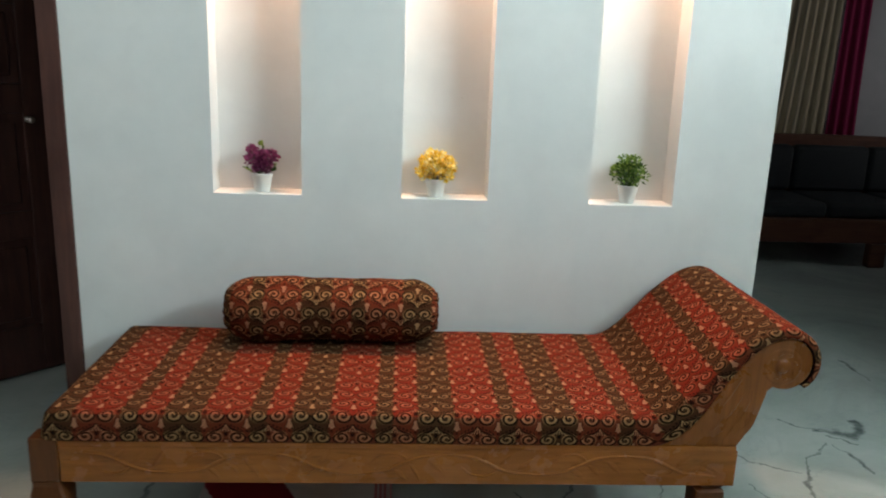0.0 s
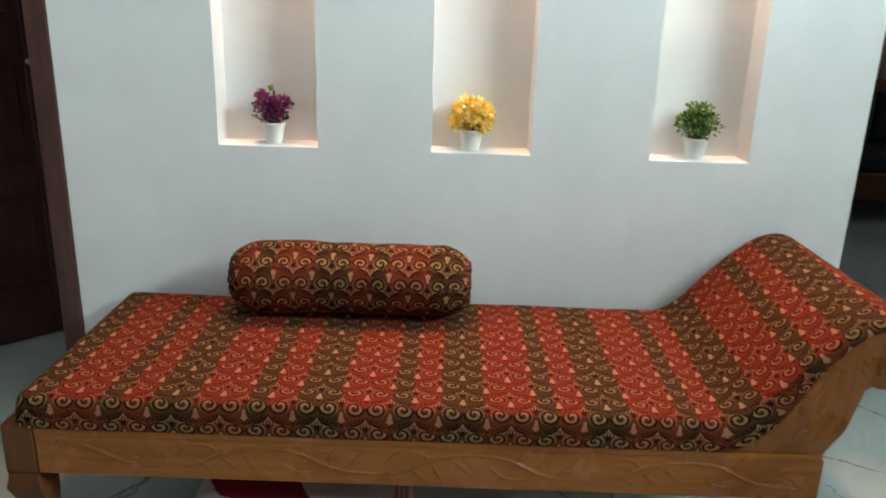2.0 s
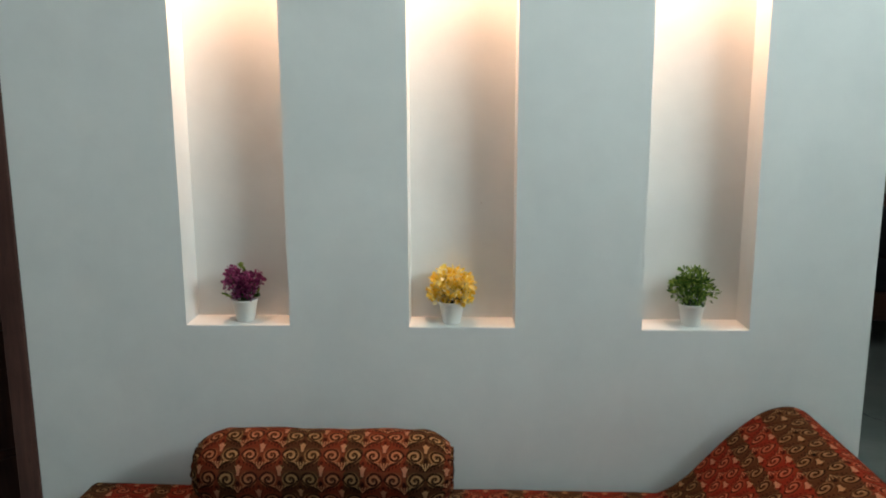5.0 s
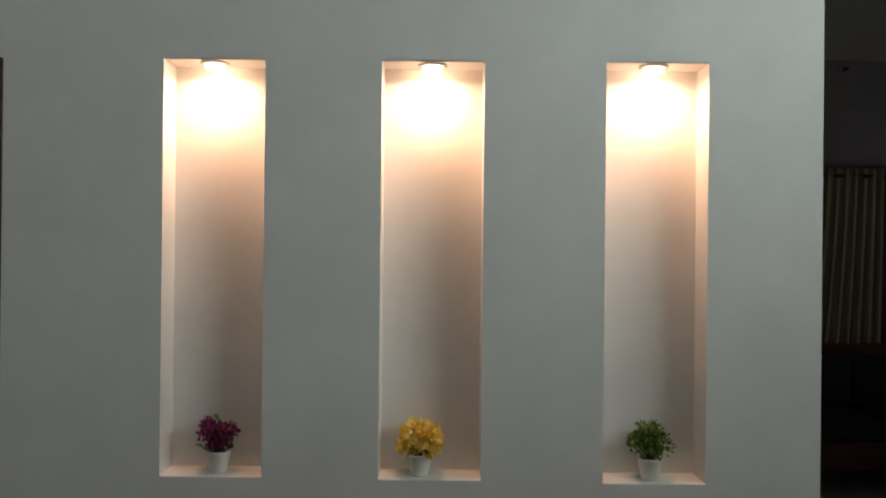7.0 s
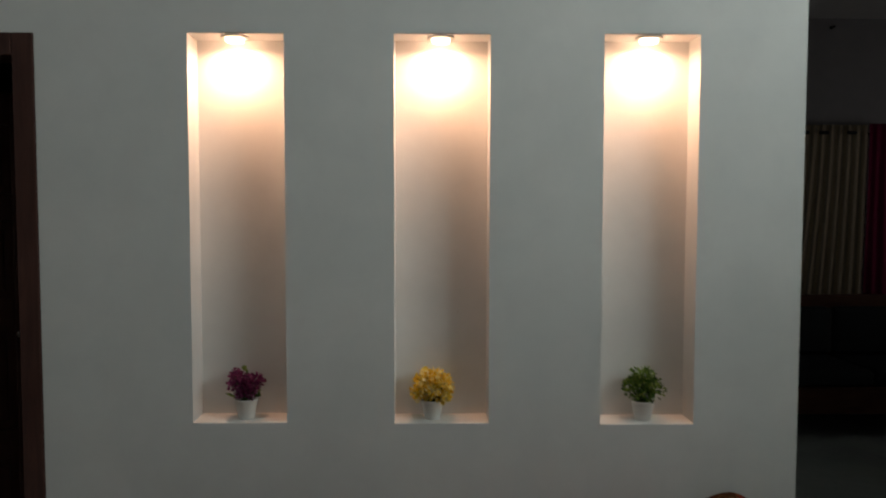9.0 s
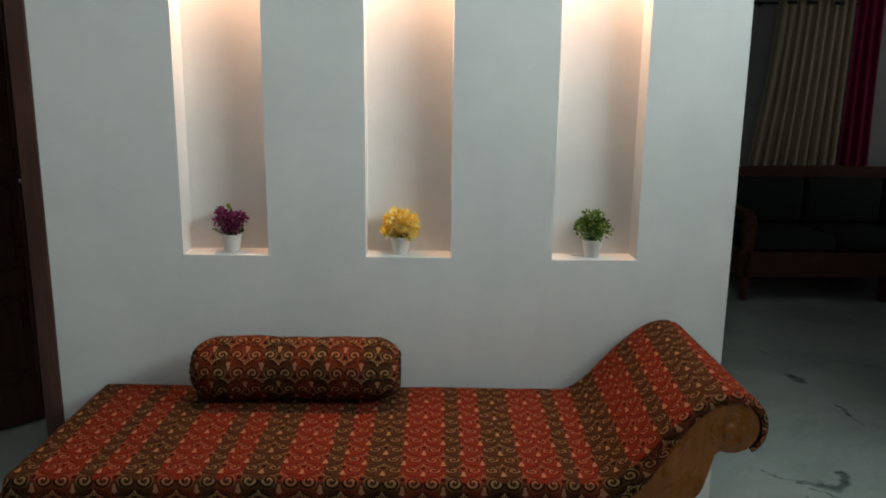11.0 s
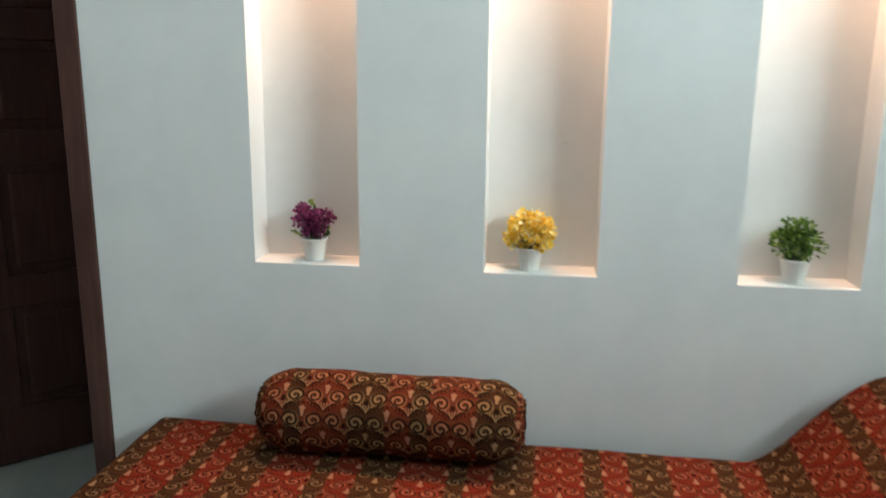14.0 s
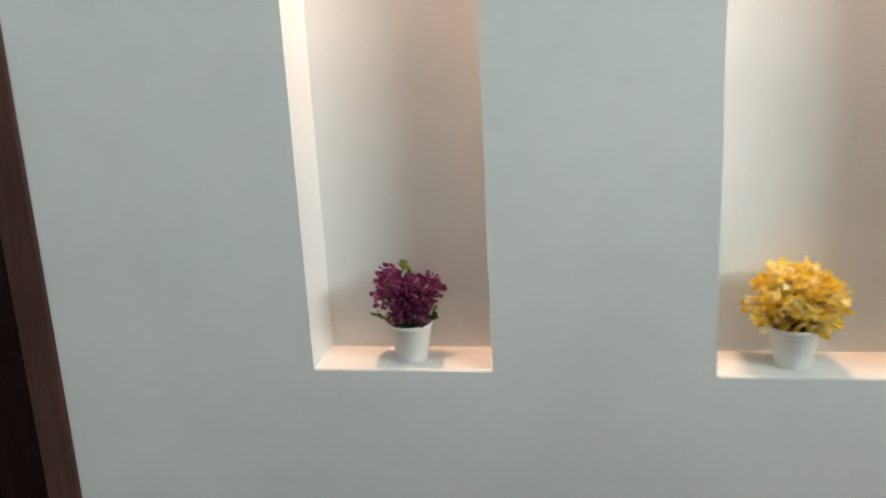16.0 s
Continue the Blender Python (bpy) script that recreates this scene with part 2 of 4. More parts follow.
def printed_cotton(name, ground_dye, ink_dye, fill_dye, heart_dye, light_dye, bold=1.0, part_ways=1.0):
    """Cotton print: rows of scrolled hearts, each row shifted by half, in stripes of black-on-tan and maroon-on-red. Each dye: its red and its brown."""
    k = Mat(name, 0.92, spec=0.05)
    uv = k.coords("UV")
    u0, v0, _ = k.split(uv)
    W, H = 0.104, 0.0575
    wob, wob2 = k.noise(uv, 38, 2), k.noise(k.mapped(uv, (1, 1, 1), (0, 0, 1.1)), 45, 2)
    u, v = u0 + (wob - 0.5) * 0.005, v0 + (wob2 - 0.5) * 0.004 + 0.0255
    row = (v / H).floor()
    y = (v / H).fract() * H
    odd = row.op("FLOORED_MODULO", 2.0)
    x = (((u / W + odd * 0.5 + 0.5).fract() - 0.5) * W).abs()
    far = x * -1.0 + W / 2
    # the scroll: an arm from the apex that winds one and a half turns inwards
    cx, cy, big, pitch = 0.0275, 0.0365, 0.0190, 0.0118
    sx, sy = (x - cx) / 1.10, y - cy
    r = (sx * sx + sy * sy).sqrt()
    ang = sy.atan2(sx).op("FLOORED_MODULO", 2 * math.pi) / (2 * math.pi)
    wind = (r * -1.0 + big) / pitch - ang
    line = ((wind + 0.5).fract() - 0.5).abs().below(0.175 * bold, 0.07) * (wind > -0.45) * (r > 0.0036)
    line = line.max(r.below(0.0034, 0.0007) * 0.9)
    t = x / (cx + big * 1.10)
    arm_y = (t + (t * (2 * math.pi)).op("SINE") * 0.085) * cy
    gap = (y - arm_y) * 0.82
    arm = gap.abs().below(0.0019 * bold, 0.0007) * (t < 1.02)
    inside = (r - big).below(0.0, 0.001)
    under = (gap > 0.0)
    # dots above the arm, pale rays and a drop under the apex, a flared three-lobed bell between the scrolls
    dots = ((x / 0.0088).fract() - 0.5).abs().below(0.27, 0.08) * (gap + 0.0066).abs().below(0.0023, 0.0006) * (far > 0.007)
    fr = (x * x + y * y).sqrt()
    fan = ((x.atan2(y) / 0.36 + 0.5).fract() - 0.5).abs()
    spread = fr.below(0.022, 0.001) * (fr > 0.0085) * under * inside.flip()
    rays, gaps = fan.below(0.20, 0.08) * spread, fan.below(0.28, 0.08).flip() * spread
    knob = fr.below(0.0066, 0.001) * under
    drop = ((x / 0.0050).pow(2.0) + ((y - 0.0270) / 0.0070).pow(2.0)).below(1.0, 0.25)

    def bell(side, rise, grow=0.0):
        w = (rise / 0.024).max(0.0).pow(2.2) * 0.0076 + (0.0035 + grow)
        foot = (side / 0.0066 * math.pi).op("COSINE") * 0.0022 + (0.0225 + grow)
        return (side - w).below(0.0, 0.0009) * (rise > 0.0) * (rise - foot).below(0.0, 0.0008)

    bells = bell(x, y - 0.0455).max(bell(far, y + 0.0120))
    edge = bell(x, y - 0.0435, 0.0017).max(bell(far, y + 0.0140, 0.0017))
    tip = ((far / 0.0036).pow(2.0) + ((y - 0.0185) / 0.0042).pow(2.0)).below(1.0, 0.25)
    lines = line.max(arm * min(1.0, 0.30 + 0.5 * bold)).max(dots * 0.85).max(gaps * 0.75).max(drop).max(tip * 0.8).max(edge * 0.65)
    # stripes two, two, one, one columns wide, with threads straying over their edges
    stray = (k.noise(uv, 85, 3) - 0.5) * 0.022 + (k.noise(uv, 330, 2) - 0.5) * 0.016
    across = (u + stray) + W / 2
    col = (across / (3 * W)).fract() * (3 * W)
    dark = ((col - W / 2).abs() < W / 2 - 0.0055).max((col - 2.25 * W).abs() < W / 4 - 0.0045) * part_ways
    ground, ink, fill, heart, light = (k.mix(dark, *(tuple(strength * v for v in tone) for tone in dye)) for strength, dye in ((0.86, ground_dye), (0.8, ink_dye), (0.9, fill_dye), (0.9, heart_dye), (0.98, light_dye)))
    thread, fuzz = k.noise(uv, 120, 3), k.noise(uv, 520, 2)
    c = k.mix(under * inside.flip() * 0.8, ground, heart)
    c = k.mix(inside * (thread * 0.5 + 0.65).min(1.0), c, fill)
    # each scroll is palest on the side that faces the apex
    lit = (sy * -26.0 + sx * 12.0 + 0.42).op("ADD", 0.0, clamp=True)
    glint = (((wind + 0.10).fract() - 0.5).abs().below(0.25, 0.10) * inside * (wind > -0.45)) * (lit * 0.8 + 0.2)
    trail = (gap - 0.0048).abs().below(0.0015, 0.0007) * (t < 0.88) * inside.flip()
    pale = glint.max(trail * max(0.12, 0.9 * (bold - 0.5))).max(rays * 0.75).max(knob)
    c = k.mix(pale * (thread * 0.6 + fuzz * 0.5 + 0.35).min(1.0), c, light)
    c = k.mix(lines * (thread * 0.5 + fuzz * 0.5 + 0.42).min(1.0), c, ink)
    c = k.mix(bells * (thread * 0.5 + fuzz * 0.4 + 0.40).min(1.0), c, k.mix(dark, (0.36, 0.165, 0.092), (0.32, 0.190, 0.090)))
    c = k.mix(fuzz.below(0.44, 0.10) * 0.28, c, k.mix(dark, (0.060, 0.0090, 0.0050), (0.020, 0.0105, 0.0050)))
    fade = k.noise(uv, 6, 4)
    c = k.mix(fade.below(0.42, 0.2) * 0.18, c, (0.085, 0.022, 0.008))
    weave = k.noise(k.mapped(uv, (900, 900, 900)), 1.0, 2)
    k.colour(c).bump(weave * 0.4 + k.noise(uv, 30, 3) + lines * -0.35 + pale * 0.25, 0.35, 0.0022)
    return k.m


COTTON = printed_cotton("printed_cotton", ((0.182, 0.0190, 0.0092), (0.054, 0.0260, 0.0098)), ((0.022, 0.0046, 0.0030), (0.0035, 0.0026, 0.0018)),
                        ((0.200, 0.034, 0.0145), (0.080, 0.040, 0.0150)), ((0.155, 0.024, 0.0105), (0.048, 0.0240, 0.0090)), ((0.430, 0.155, 0.084), (0.320, 0.200, 0.092)), 1.0, 0.9)
# same cloth with shade put into its dyes, for borders and bolster
COTTON_SHADED = printed_cotton("shaded_printed_cotton", ((0.128, 0.0240, 0.0105), (0.038, 0.0200, 0.0088)), ((0.012, 0.0040, 0.0028), (0.0035, 0.0026, 0.0018)),
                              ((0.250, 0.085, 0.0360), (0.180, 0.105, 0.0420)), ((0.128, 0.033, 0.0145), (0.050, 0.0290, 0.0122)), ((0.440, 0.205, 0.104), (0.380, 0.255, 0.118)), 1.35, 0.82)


def plain(name, base, rough, vary=0.12, scale=30, spec=0.5, bump=0.1, metal=0.0):
    k = Mat(name, rough, metal, spec)
    n = k.noise(k.coords(), scale, 4)
    k.colour(k.mix(n, base, tuple(v * (1 - vary * 2) for v in base))).bump(n, bump, 0.001)
    return k.m


def foliage(name, deep, mid, tip):
    """Plastic leaves whose colour changes from leaf to leaf."""
    k = Mat(name, 0.5, spec=0.35)
    g = k.t.nodes.new("ShaderNodeNewGeometry")
    f = Val(k.t, g.outputs["Random Per Island"])
    k.colour(k.ramp(f, (0.0, deep), (0.45, mid), (1.0, tip)))
    thin = k.t.nodes.new("ShaderNodeBsdfTranslucent")
    both = k.t.nodes.new("ShaderNodeMixShader")
    both.inputs[0].default_value = 0.42
    k.t.links.new(k.b.inputs["Base Color"].links[0].from_socket, thin.inputs["Color"])
    k.t.links.new(k.b.outputs[0], both.inputs[1])
    k.t.links.new(thin.outputs[0], both.inputs[2])
    k.t.links.new(both.outputs[0], k.t.nodes["Material Output"].inputs["Surface"])
    return k.m


POT_WHITE = plain("white_plastic", (0.80, 0.80, 0.77), 0.35, 0.03)
SOIL = plain("dark_soil", (0.035, 0.028, 0.02), 0.9, 0.3, 90)
STEM_GREEN = plain("stem_green", (0.05, 0.085, 0.025), 0.6)
PURPLE_LEAF = foliage("purple_leaf", (0.075, 0.010, 0.050), (0.205, 0.032, 0.118), (0.42, 0.092, 0.250))
YELLOW_LEAF = foliage("yellow_petal", (0.90, 0.59, 0.05), (0.96, 0.78, 0.15), (0.98, 0.92, 0.62))
GREEN_LEAF = foliage("green_leaf", (0.024, 0.065, 0.012), (0.095, 0.205, 0.034), (0.34, 0.47, 0.11))
CHROME = plain("brushed_steel", (0.62, 0.60, 0.56), 0.3, 0.05, metal=1.0)
LEATHER = plain("dark_blue_leatherette", (0.026, 0.031, 0.035), 0.7, 0.2, 60, 0.25)
TRIM_WHITE = plain("white_enamel", (0.78, 0.78, 0.76), 0.4, 0.03)
MAGENTA_CLOTH = plain("magenta_curtain_cloth", (0.26, 0.014, 0.070), 0.85, 0.15, 50, 0.2)
BLACK_PLASTIC = plain("black_metal", (0.02, 0.02, 0.02), 0.4)


def striped_curtain():
    k = Mat("beige_striped_curtain_cloth", 0.85, spec=0.2)
    u, v, _ = k.split(k.coords("UV"))
    s = ((u / 0.055).fract() - 0.5).abs().below(0.2, 0.06)
    c = k.mix(s, (0.52, 0.43, 0.30), (0.33, 0.28, 0.215))
    k.colour(k.mix(k.noise(k.coords("UV"), 18, 4) * 0.5, c, (0.36, 0.31, 0.23))).bump(k.noise(k.coords("UV"), 220, 2), 0.2, 0.001)
    return k.m


CURTAIN_CLOTH = striped_curtain()


def towel_cloth():
    """Off-white towelling with a slanted red block near the fold and pinkish red lines at the hem."""
    k = Mat("white_red_towelling", 0.95, spec=0.1)
    uv = k.coords("UV")
    u, v, _ = k.split(uv)
    _, _, z = k.split(k.coords())
    fuzz = (k.noise(uv, 70, 3) - 0.5) * 0.03
    rise = z - 0.043
    begin = u + rise * 3.4 + v * 0.9 - 0.215 + fuzz
    end = u + (rise * -1.0).max(0.0) * 1.3 + v * 0.5 - 0.290 + fuzz * 0.5
    block = begin.below(0.0, 0.004).flip() * end.below(0.0, 0.004)
    hem = (u > 0.495) * ((u / 0.013).fract() - 0.5).abs().below(0.32, 0.10)
    c = k.mix(k.noise(uv, 25, 3), (0.66, 0.60, 0.56), (0.52, 0.47, 0.45))
    c = k.mix(block, c, (0.25, 0.018, 0.030))
    c = k.mix(hem * 0.75, c, (0.44, 0.055, 0.085))
    k.colour(c).bump(k.noise(uv, 420, 2) * 0.6 + k.noise(uv, 45, 3), 0.5, 0.002)
    return k.m


TOWEL = towel_cloth()

lamp_glow = Mat("lamp_glow")
lamp_glow.colour((0.9, 0.85, 0.75))
lamp_glow.b.inputs["Emission Color"].default_value = (1.0, 0.78, 0.50, 1)
lamp_glow.b.inputs["Emission Strength"].default_value = 30.0
LAMP_GLOW = lamp_glow.m

glass = Mat("window_glass", 0.02)
glass.b.inputs["Transmission Weight"].default_value = 1.0
WINDOW_GLASS = glass.m

# ---- mesh helpers ----


def holder(name, m=None):
    ob = new(name)
    ob.empty_display_size = 0.1
    if m is not None:
        ob.matrix_world = m
    return ob


def part(name, bm, material, parent=None, label="", smooth=False):
    me = bpy.data.meshes.new(name)
    bmesh.ops.recalc_face_normals(bm, faces=bm.faces)
    for f in bm.faces:
        f.smooth = smooth
    bm.to_mesh(me)
    bm.free()
    me.materials.append(material)
    ob = new(name, me)
    if parent is not None:
        ob.parent = parent
    if label:
        ob["label"] = label
    return ob


def box(bm, x0, x1, y0, y1, z0, z1, bevel=0.0, segments=2):
    made = bmesh.ops.create_cube(bm, size=1.0)["verts"]
    bmesh.ops.scale(bm, vec=(x1 - x0, y1 - y0, z1 - z0), verts=made)
    bmesh.ops.translate(bm, vec=((x0 + x1) / 2, (y0 + y1) / 2, (z0 + z1) / 2), verts=made)
    if bevel > 0:
        edges = list({e for v in made for e in v.link_edges})
        bmesh.ops.bevel(bm, geom=edges, offset=bevel, segments=segments, affect="EDGES", profile=0.5)
    return bm


def boxed(*a, **k):
    return box(bmesh.new(), *a, **k)


def lathe(profile, steps=28, centre=(0, 0, 0), cap=True):
    """A turned shape from (radius, height) pairs."""
    bm = bmesh.new()
    rings = []
    for r, z in profile:
        rings.append([bm.verts.new((centre[0] + r * math.cos(a), centre[1] + r * math.sin(a), centre[2] + z))
                      for a in (2 * math.pi * i / steps for i in range(steps))])
    for a, b in zip(rings, rings[1:]):
        for i in range(steps):
            j = (i + 1) % steps
            bm.faces.new((a[i], a[j], b[j], b[i]))
    if cap:
        bm.faces.new(rings[0])
        bm.faces.new(rings[-1])
    return bm


def prism(outline, y0, y1, bevel=0.004):
    """A board cut to an outline in x and z, from y0 to y1, with eased edges."""
    bm = bmesh.new()
    a = [bm.verts.new((x, y0, z)) for x, z in outline]
    b = [bm.verts.new((x, y1, z)) for x, z in outline]
    n = len(outline)
    fa, fb = bm.faces.new(a), bm.faces.new(b)
    for i in range(n):
        bm.faces.new((a[i], a[(i + 1) % n], b[(i + 1) % n], b[i]))
    bmesh.ops.recalc_face_normals(bm, faces=bm.faces)
    if bevel:
        bmesh.ops.bevel(bm, geom=list(fa.edges) + list(fb.edges), offset=bevel, segments=2, affect="EDGES", profile=0.5)
    return bm


def tube(bm, points, radius, sides=8, taper=True):
    """A round bead along points, thinner at its ends."""
    pts = [Vector(p) for p in points]
    n = len(pts)
    rings = []
    for i, p in enumerate(pts):
        d = (pts[min(i + 1, n - 1)] - pts[max(i - 1, 0)]).normalized()
        side = d.cross(Vector((0, 1, 0)))
        side = side.normalized() if side.length > 1e-4 else Vector((1, 0, 0))
        up = d.cross(side).normalized()
        r = radius * (0.25 + 0.75 * math.sin(math.pi * (0.06 + 0.88 * i / (n - 1))) if taper else 1.0)
        rings.append([bm.verts.new(p + (side * math.cos(a) + up * math.sin(a)) * r) for a in (2 * math.pi * k / sides for k in range(sides))])
    for a, b in zip(rings, rings[1:]):
        for i in range(sides):
            j = (i + 1) % sides
            bm.faces.new((a[i], a[j], b[j], b[i]))
    bm.faces.new(rings[0])
    bm.faces.new(rings[-1])
    return bm


def curve_through(points, per=10):
    """A smooth line through control points (Catmull-Rom)."""
    p = [Vector(q) for q in points]
    p = [2 * p[0] - p[1], *p, 2 * p[-1] - p[-2]]
    out = []
    for i in range(1, len(p) - 2):
        for k in range(per):
            t = k / per
            a, b, c, d = p[i - 1:i + 3]
            out.append(0.5 * (2 * b + (c - a) * t + (2 * a - 5 * b + 4 * c - d) * t * t + (3 * b - a - 3 * c + d) * t ** 3))
    out.append(p[-2])
    return out


# ---- the structure ----
CEIL = 2.95
NICHES = [(-0.731, -0.455, 0.879, 2.011), (-0.138, 0.141, 0.875, 2.012), (0.473, 0.753, 0.870, 2.015)]
NICHE_DEEP, WALL_THICK = 0.10, 0.23
WALL_L, WALL_R = -1.166, 1.066
DOOR_L, DOOR_TOP = -2.17, 2.010


def niche_wall():
    """The wall with three tall niches, the door's opening beside them."""
    bm = bmesh.new()
    grid = {}

    def v(x, y, z):
        key = (round(x, 4), round(y, 4), round(z, 4))
        if key not in grid:
            grid[key] = bm.verts.new(key)
        return grid[key]

    def quad(*c):
        bm.faces.new([v(*q) for q in c])

    def panel(x0, x1, z0, z1, y):
        quad((x0, y, z0), (x1, y, z0), (x1, y, z1), (x0, y, z1))

    left = WEST_X
    # front and back of the plain stretches
    for y in (0.0, WALL_THICK):
        panel(left, DOOR_L, 0, DOOR_TOP, y)
        panel(left, DOOR_L, DOOR_TOP, CEIL, y)
        panel(DOOR_L, WALL_L, DOOR_TOP, CEIL, y)
    xs = [WALL_L] + [x for n in NICHES for x in n[:2]] + [WALL_R]
    for i in range(0, len(xs) - 1, 2):
        panel(xs[i], xs[i + 1], 0, DOOR_TOP, 0.0)
        panel(xs[i], xs[i + 1], DOOR_TOP, CEIL, 0.0)
    panel(WALL_L, WALL_R, 0, DOOR_TOP, WALL_THICK)
    panel(WALL_L, WALL_R, DOOR_TOP, CEIL, WALL_THICK)
    rims = []
    for x0, x1, z0, z1 in NICHES:
        panel(x0, x1, 0, z0, 0.0)
        panel(x0, x1, z1, CEIL, 0.0)
        d = NICHE_DEEP
        panel(x0, x1, z0, z1, d)
        quad((x0, 0, z0), (x1, 0, z0), (x1, d, z0), (x0, d, z0))
        quad((x0, 0, z1), (x1, 0, z1), (x1, d, z1), (x0, d, z1))
        quad((x0, 0, z0), (x0, 0, z1), (x0, d, z1), (x0, d, z0))
        quad((x1, 0, z0), (x1, 0, z1), (x1, d, z1), (x1, d, z0))
        rims.append(((x0, z0), (x1, z0), (x1, z1), (x0, z1)))
    # ends and reveals
    for x, z0, z1 in ((left, 0, CEIL), (WALL_R, 0, CEIL), (DOOR_L, 0, DOOR_TOP), (WALL_L, 0, DOOR_TOP)):
        quad((x, 0, z0), (x, 0, z1), (x, WALL_THICK, z1), (x, WALL_THICK, z0))
    quad((DOOR_L, 0, DOOR_TOP), (WALL_L, 0, DOOR_TOP), (WALL_L, WALL_THICK, DOOR_TOP), (DOOR_L, WALL_THICK, DOOR_TOP))
    bm.edges.ensure_lookup_table()
    ease = []
    for rim in rims:
        for (xa, za), (xb, zb) in zip(rim, rim[1:] + rim[:1]):
            a, b = grid[(round(xa, 4), 0.0, round(za, 4))], grid[(round(xb, 4), 0.0, round(zb, 4))]
            e = bm.edges.get((a, b))
            if e:
                ease.append(e)
    bmesh.ops.bevel(bm, geom=ease, offset=0.0035, segments=2, affect="EDGES", profile=0.5)
    ob = part("wall_north", bm, WALL_PAINT)
    return tagged(ob, "pale painted wall with three tall lamp-lit niches", "wall", kind="structure")


niche_wall()


def wall_slab(name, label, x0, x1, y0, y1, holes=(), along="x", material=WALL_PAINT, z1=CEIL):
    """A straight wall with rectangular openings (start, end, sill, head) cut through."""
    bm = bmesh.new()
    a0, a1 = (x0, x1) if along == "x" else (y0, y1)

    def piece(s, e, lo, hi):
        if e - s > 1e-4 and hi - lo > 1e-4:
            if along == "x":
                box(bm, s, e, y0, y1, lo, hi)
            else:
                box(bm, x0, x1, s, e, lo, hi)

    at = a0
    for s, e, lo, hi in sorted(holes):
        piece(at, s, 0, z1)
        piece(s, e, 0, lo)
        piece(s, e, hi, z1)
        at = e
    piece(at, a1, 0, z1)
    return tagged(part(name, bm, material), label, "wall", kind="structure")


FAR_Y, FAR_X = 3.62, 5.4
wall_slab("wall_bedroom", "painted partition wall behind the niche wall", WALL_R - 0.2, WALL_R, WALL_THICK, FAR_Y, along="y")
# out of view; added to keep main room light off the living room floor
wall_slab("wall_light_block", "unseen painted wall added to shade the living room opening", WALL_R, EAST_X, 0.0, WALL_THICK, [(WALL_R, 2.04, 0.0, 2.28)])
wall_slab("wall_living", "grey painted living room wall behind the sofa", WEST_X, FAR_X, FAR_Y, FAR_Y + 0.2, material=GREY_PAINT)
# grey on the unseen east, south and west walls is there to cut bounce light
wall_slab("wall_east", "unseen painted side wall with an assumed high window, grey to cut bounce", EAST_X, EAST_X + 0.2, SOUTH_Y, 0.75, [(-2.35, -1.05, 2.35, 2.85)], along="y", material=GREY_PAINT)
wall_slab("wall_living_end", "unseen grey painted living room end wall, window added for fill light", FAR_X, FAR_X + 0.2, 0.55, FAR_Y + 0.2, [(1.5, 2.7, 1.0, 2.1)], along="y", material=GREY_PAINT)
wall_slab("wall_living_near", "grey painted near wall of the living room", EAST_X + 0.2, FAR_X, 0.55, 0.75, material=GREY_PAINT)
wall_slab("wall_south", "unseen painted wall with one assumed window, grey to cut bounce", WEST_X, EAST_X + 0.2, SOUTH_Y - 0.2, SOUTH_Y, [(-0.5, 1.1, 1.9, 2.7)], material=GREY_PAINT)
wall_slab("wall_west", "unseen painted side wall with an assumed high window, grey to cut bounce", WEST_X - 0.2, WEST_X, SOUTH_Y - 0.2, FAR_Y + 0.2, [(-2.35, -1.05, 2.35, 2.85)], along="y", material=GREY_PAINT)

tagged(part("floor", boxed(WEST_X - 0.3, FAR_X + 0.3, SOUTH_Y - 0.3, FAR_Y + 0.3, -0.12, 0.0), MARBLE),
       "polished white marble floor with grey veins", "floor", kind="structure")
tagged(part("ceiling", boxed(WEST_X - 0.3, FAR_X + 0.3, SOUTH_Y - 0.3, FAR_Y + 0.3, CEIL, CEIL + 0.15), CEILING_PAINT),
       "plain white painted ceiling", "ceiling", kind="structure")


def window(name, centre, width, low, high, along):
    """An assumed, unseen casement window in its opening: frame, mullion, two panes."""
    turn = 0 if along == "x" else 90
    top = tagged(holder(name, pose(*centre, 0, 0, turn)), "assumed white framed two-pane window, out of view", "window", kind="structure")
    h = width / 2
    bm = bmesh.new()
    for x0, x1, z0, z1 in ((-h, -h + 0.05, low, high), (h - 0.05, h, low, high), (-0.03, 0.03, low + 0.05, high - 0.05), (-h + 0.05, h - 0.05, low, low + 0.05), (-h + 0.05, h - 0.05, high - 0.05, high)):
        box(bm, x0, x1, 0.03, 0.09, z0, z1, 0.003, 1)
    part("window_frame", bm, TRIM_WHITE, top)
    for x0, x1 in ((-h + 0.05, -0.03), (0.03, h - 0.05)):
        p = part("pane", boxed(x0, x1, 0.055, 0.06, low + 0.05, high - 0.05), WINDOW_GLASS, top)
        p.visible_shadow = False
    return top


window("window_1", (EAST_X + 0.2, -1.7, 0), 1.3, 2.35, 2.85, "y")
window("window_2", (WEST_X - 0.04, -1.7, 0), 1.3, 2.35, 2.85, "y")
# added only to house the living room fill light
window("fill_window", (5.6, 2.1, 0), 1.2, 1.0, 2.1, "y")
window("window_3", (0.3, SOUTH_Y - 0.16, 0), 1.6, 1.9, 2.7, "x")


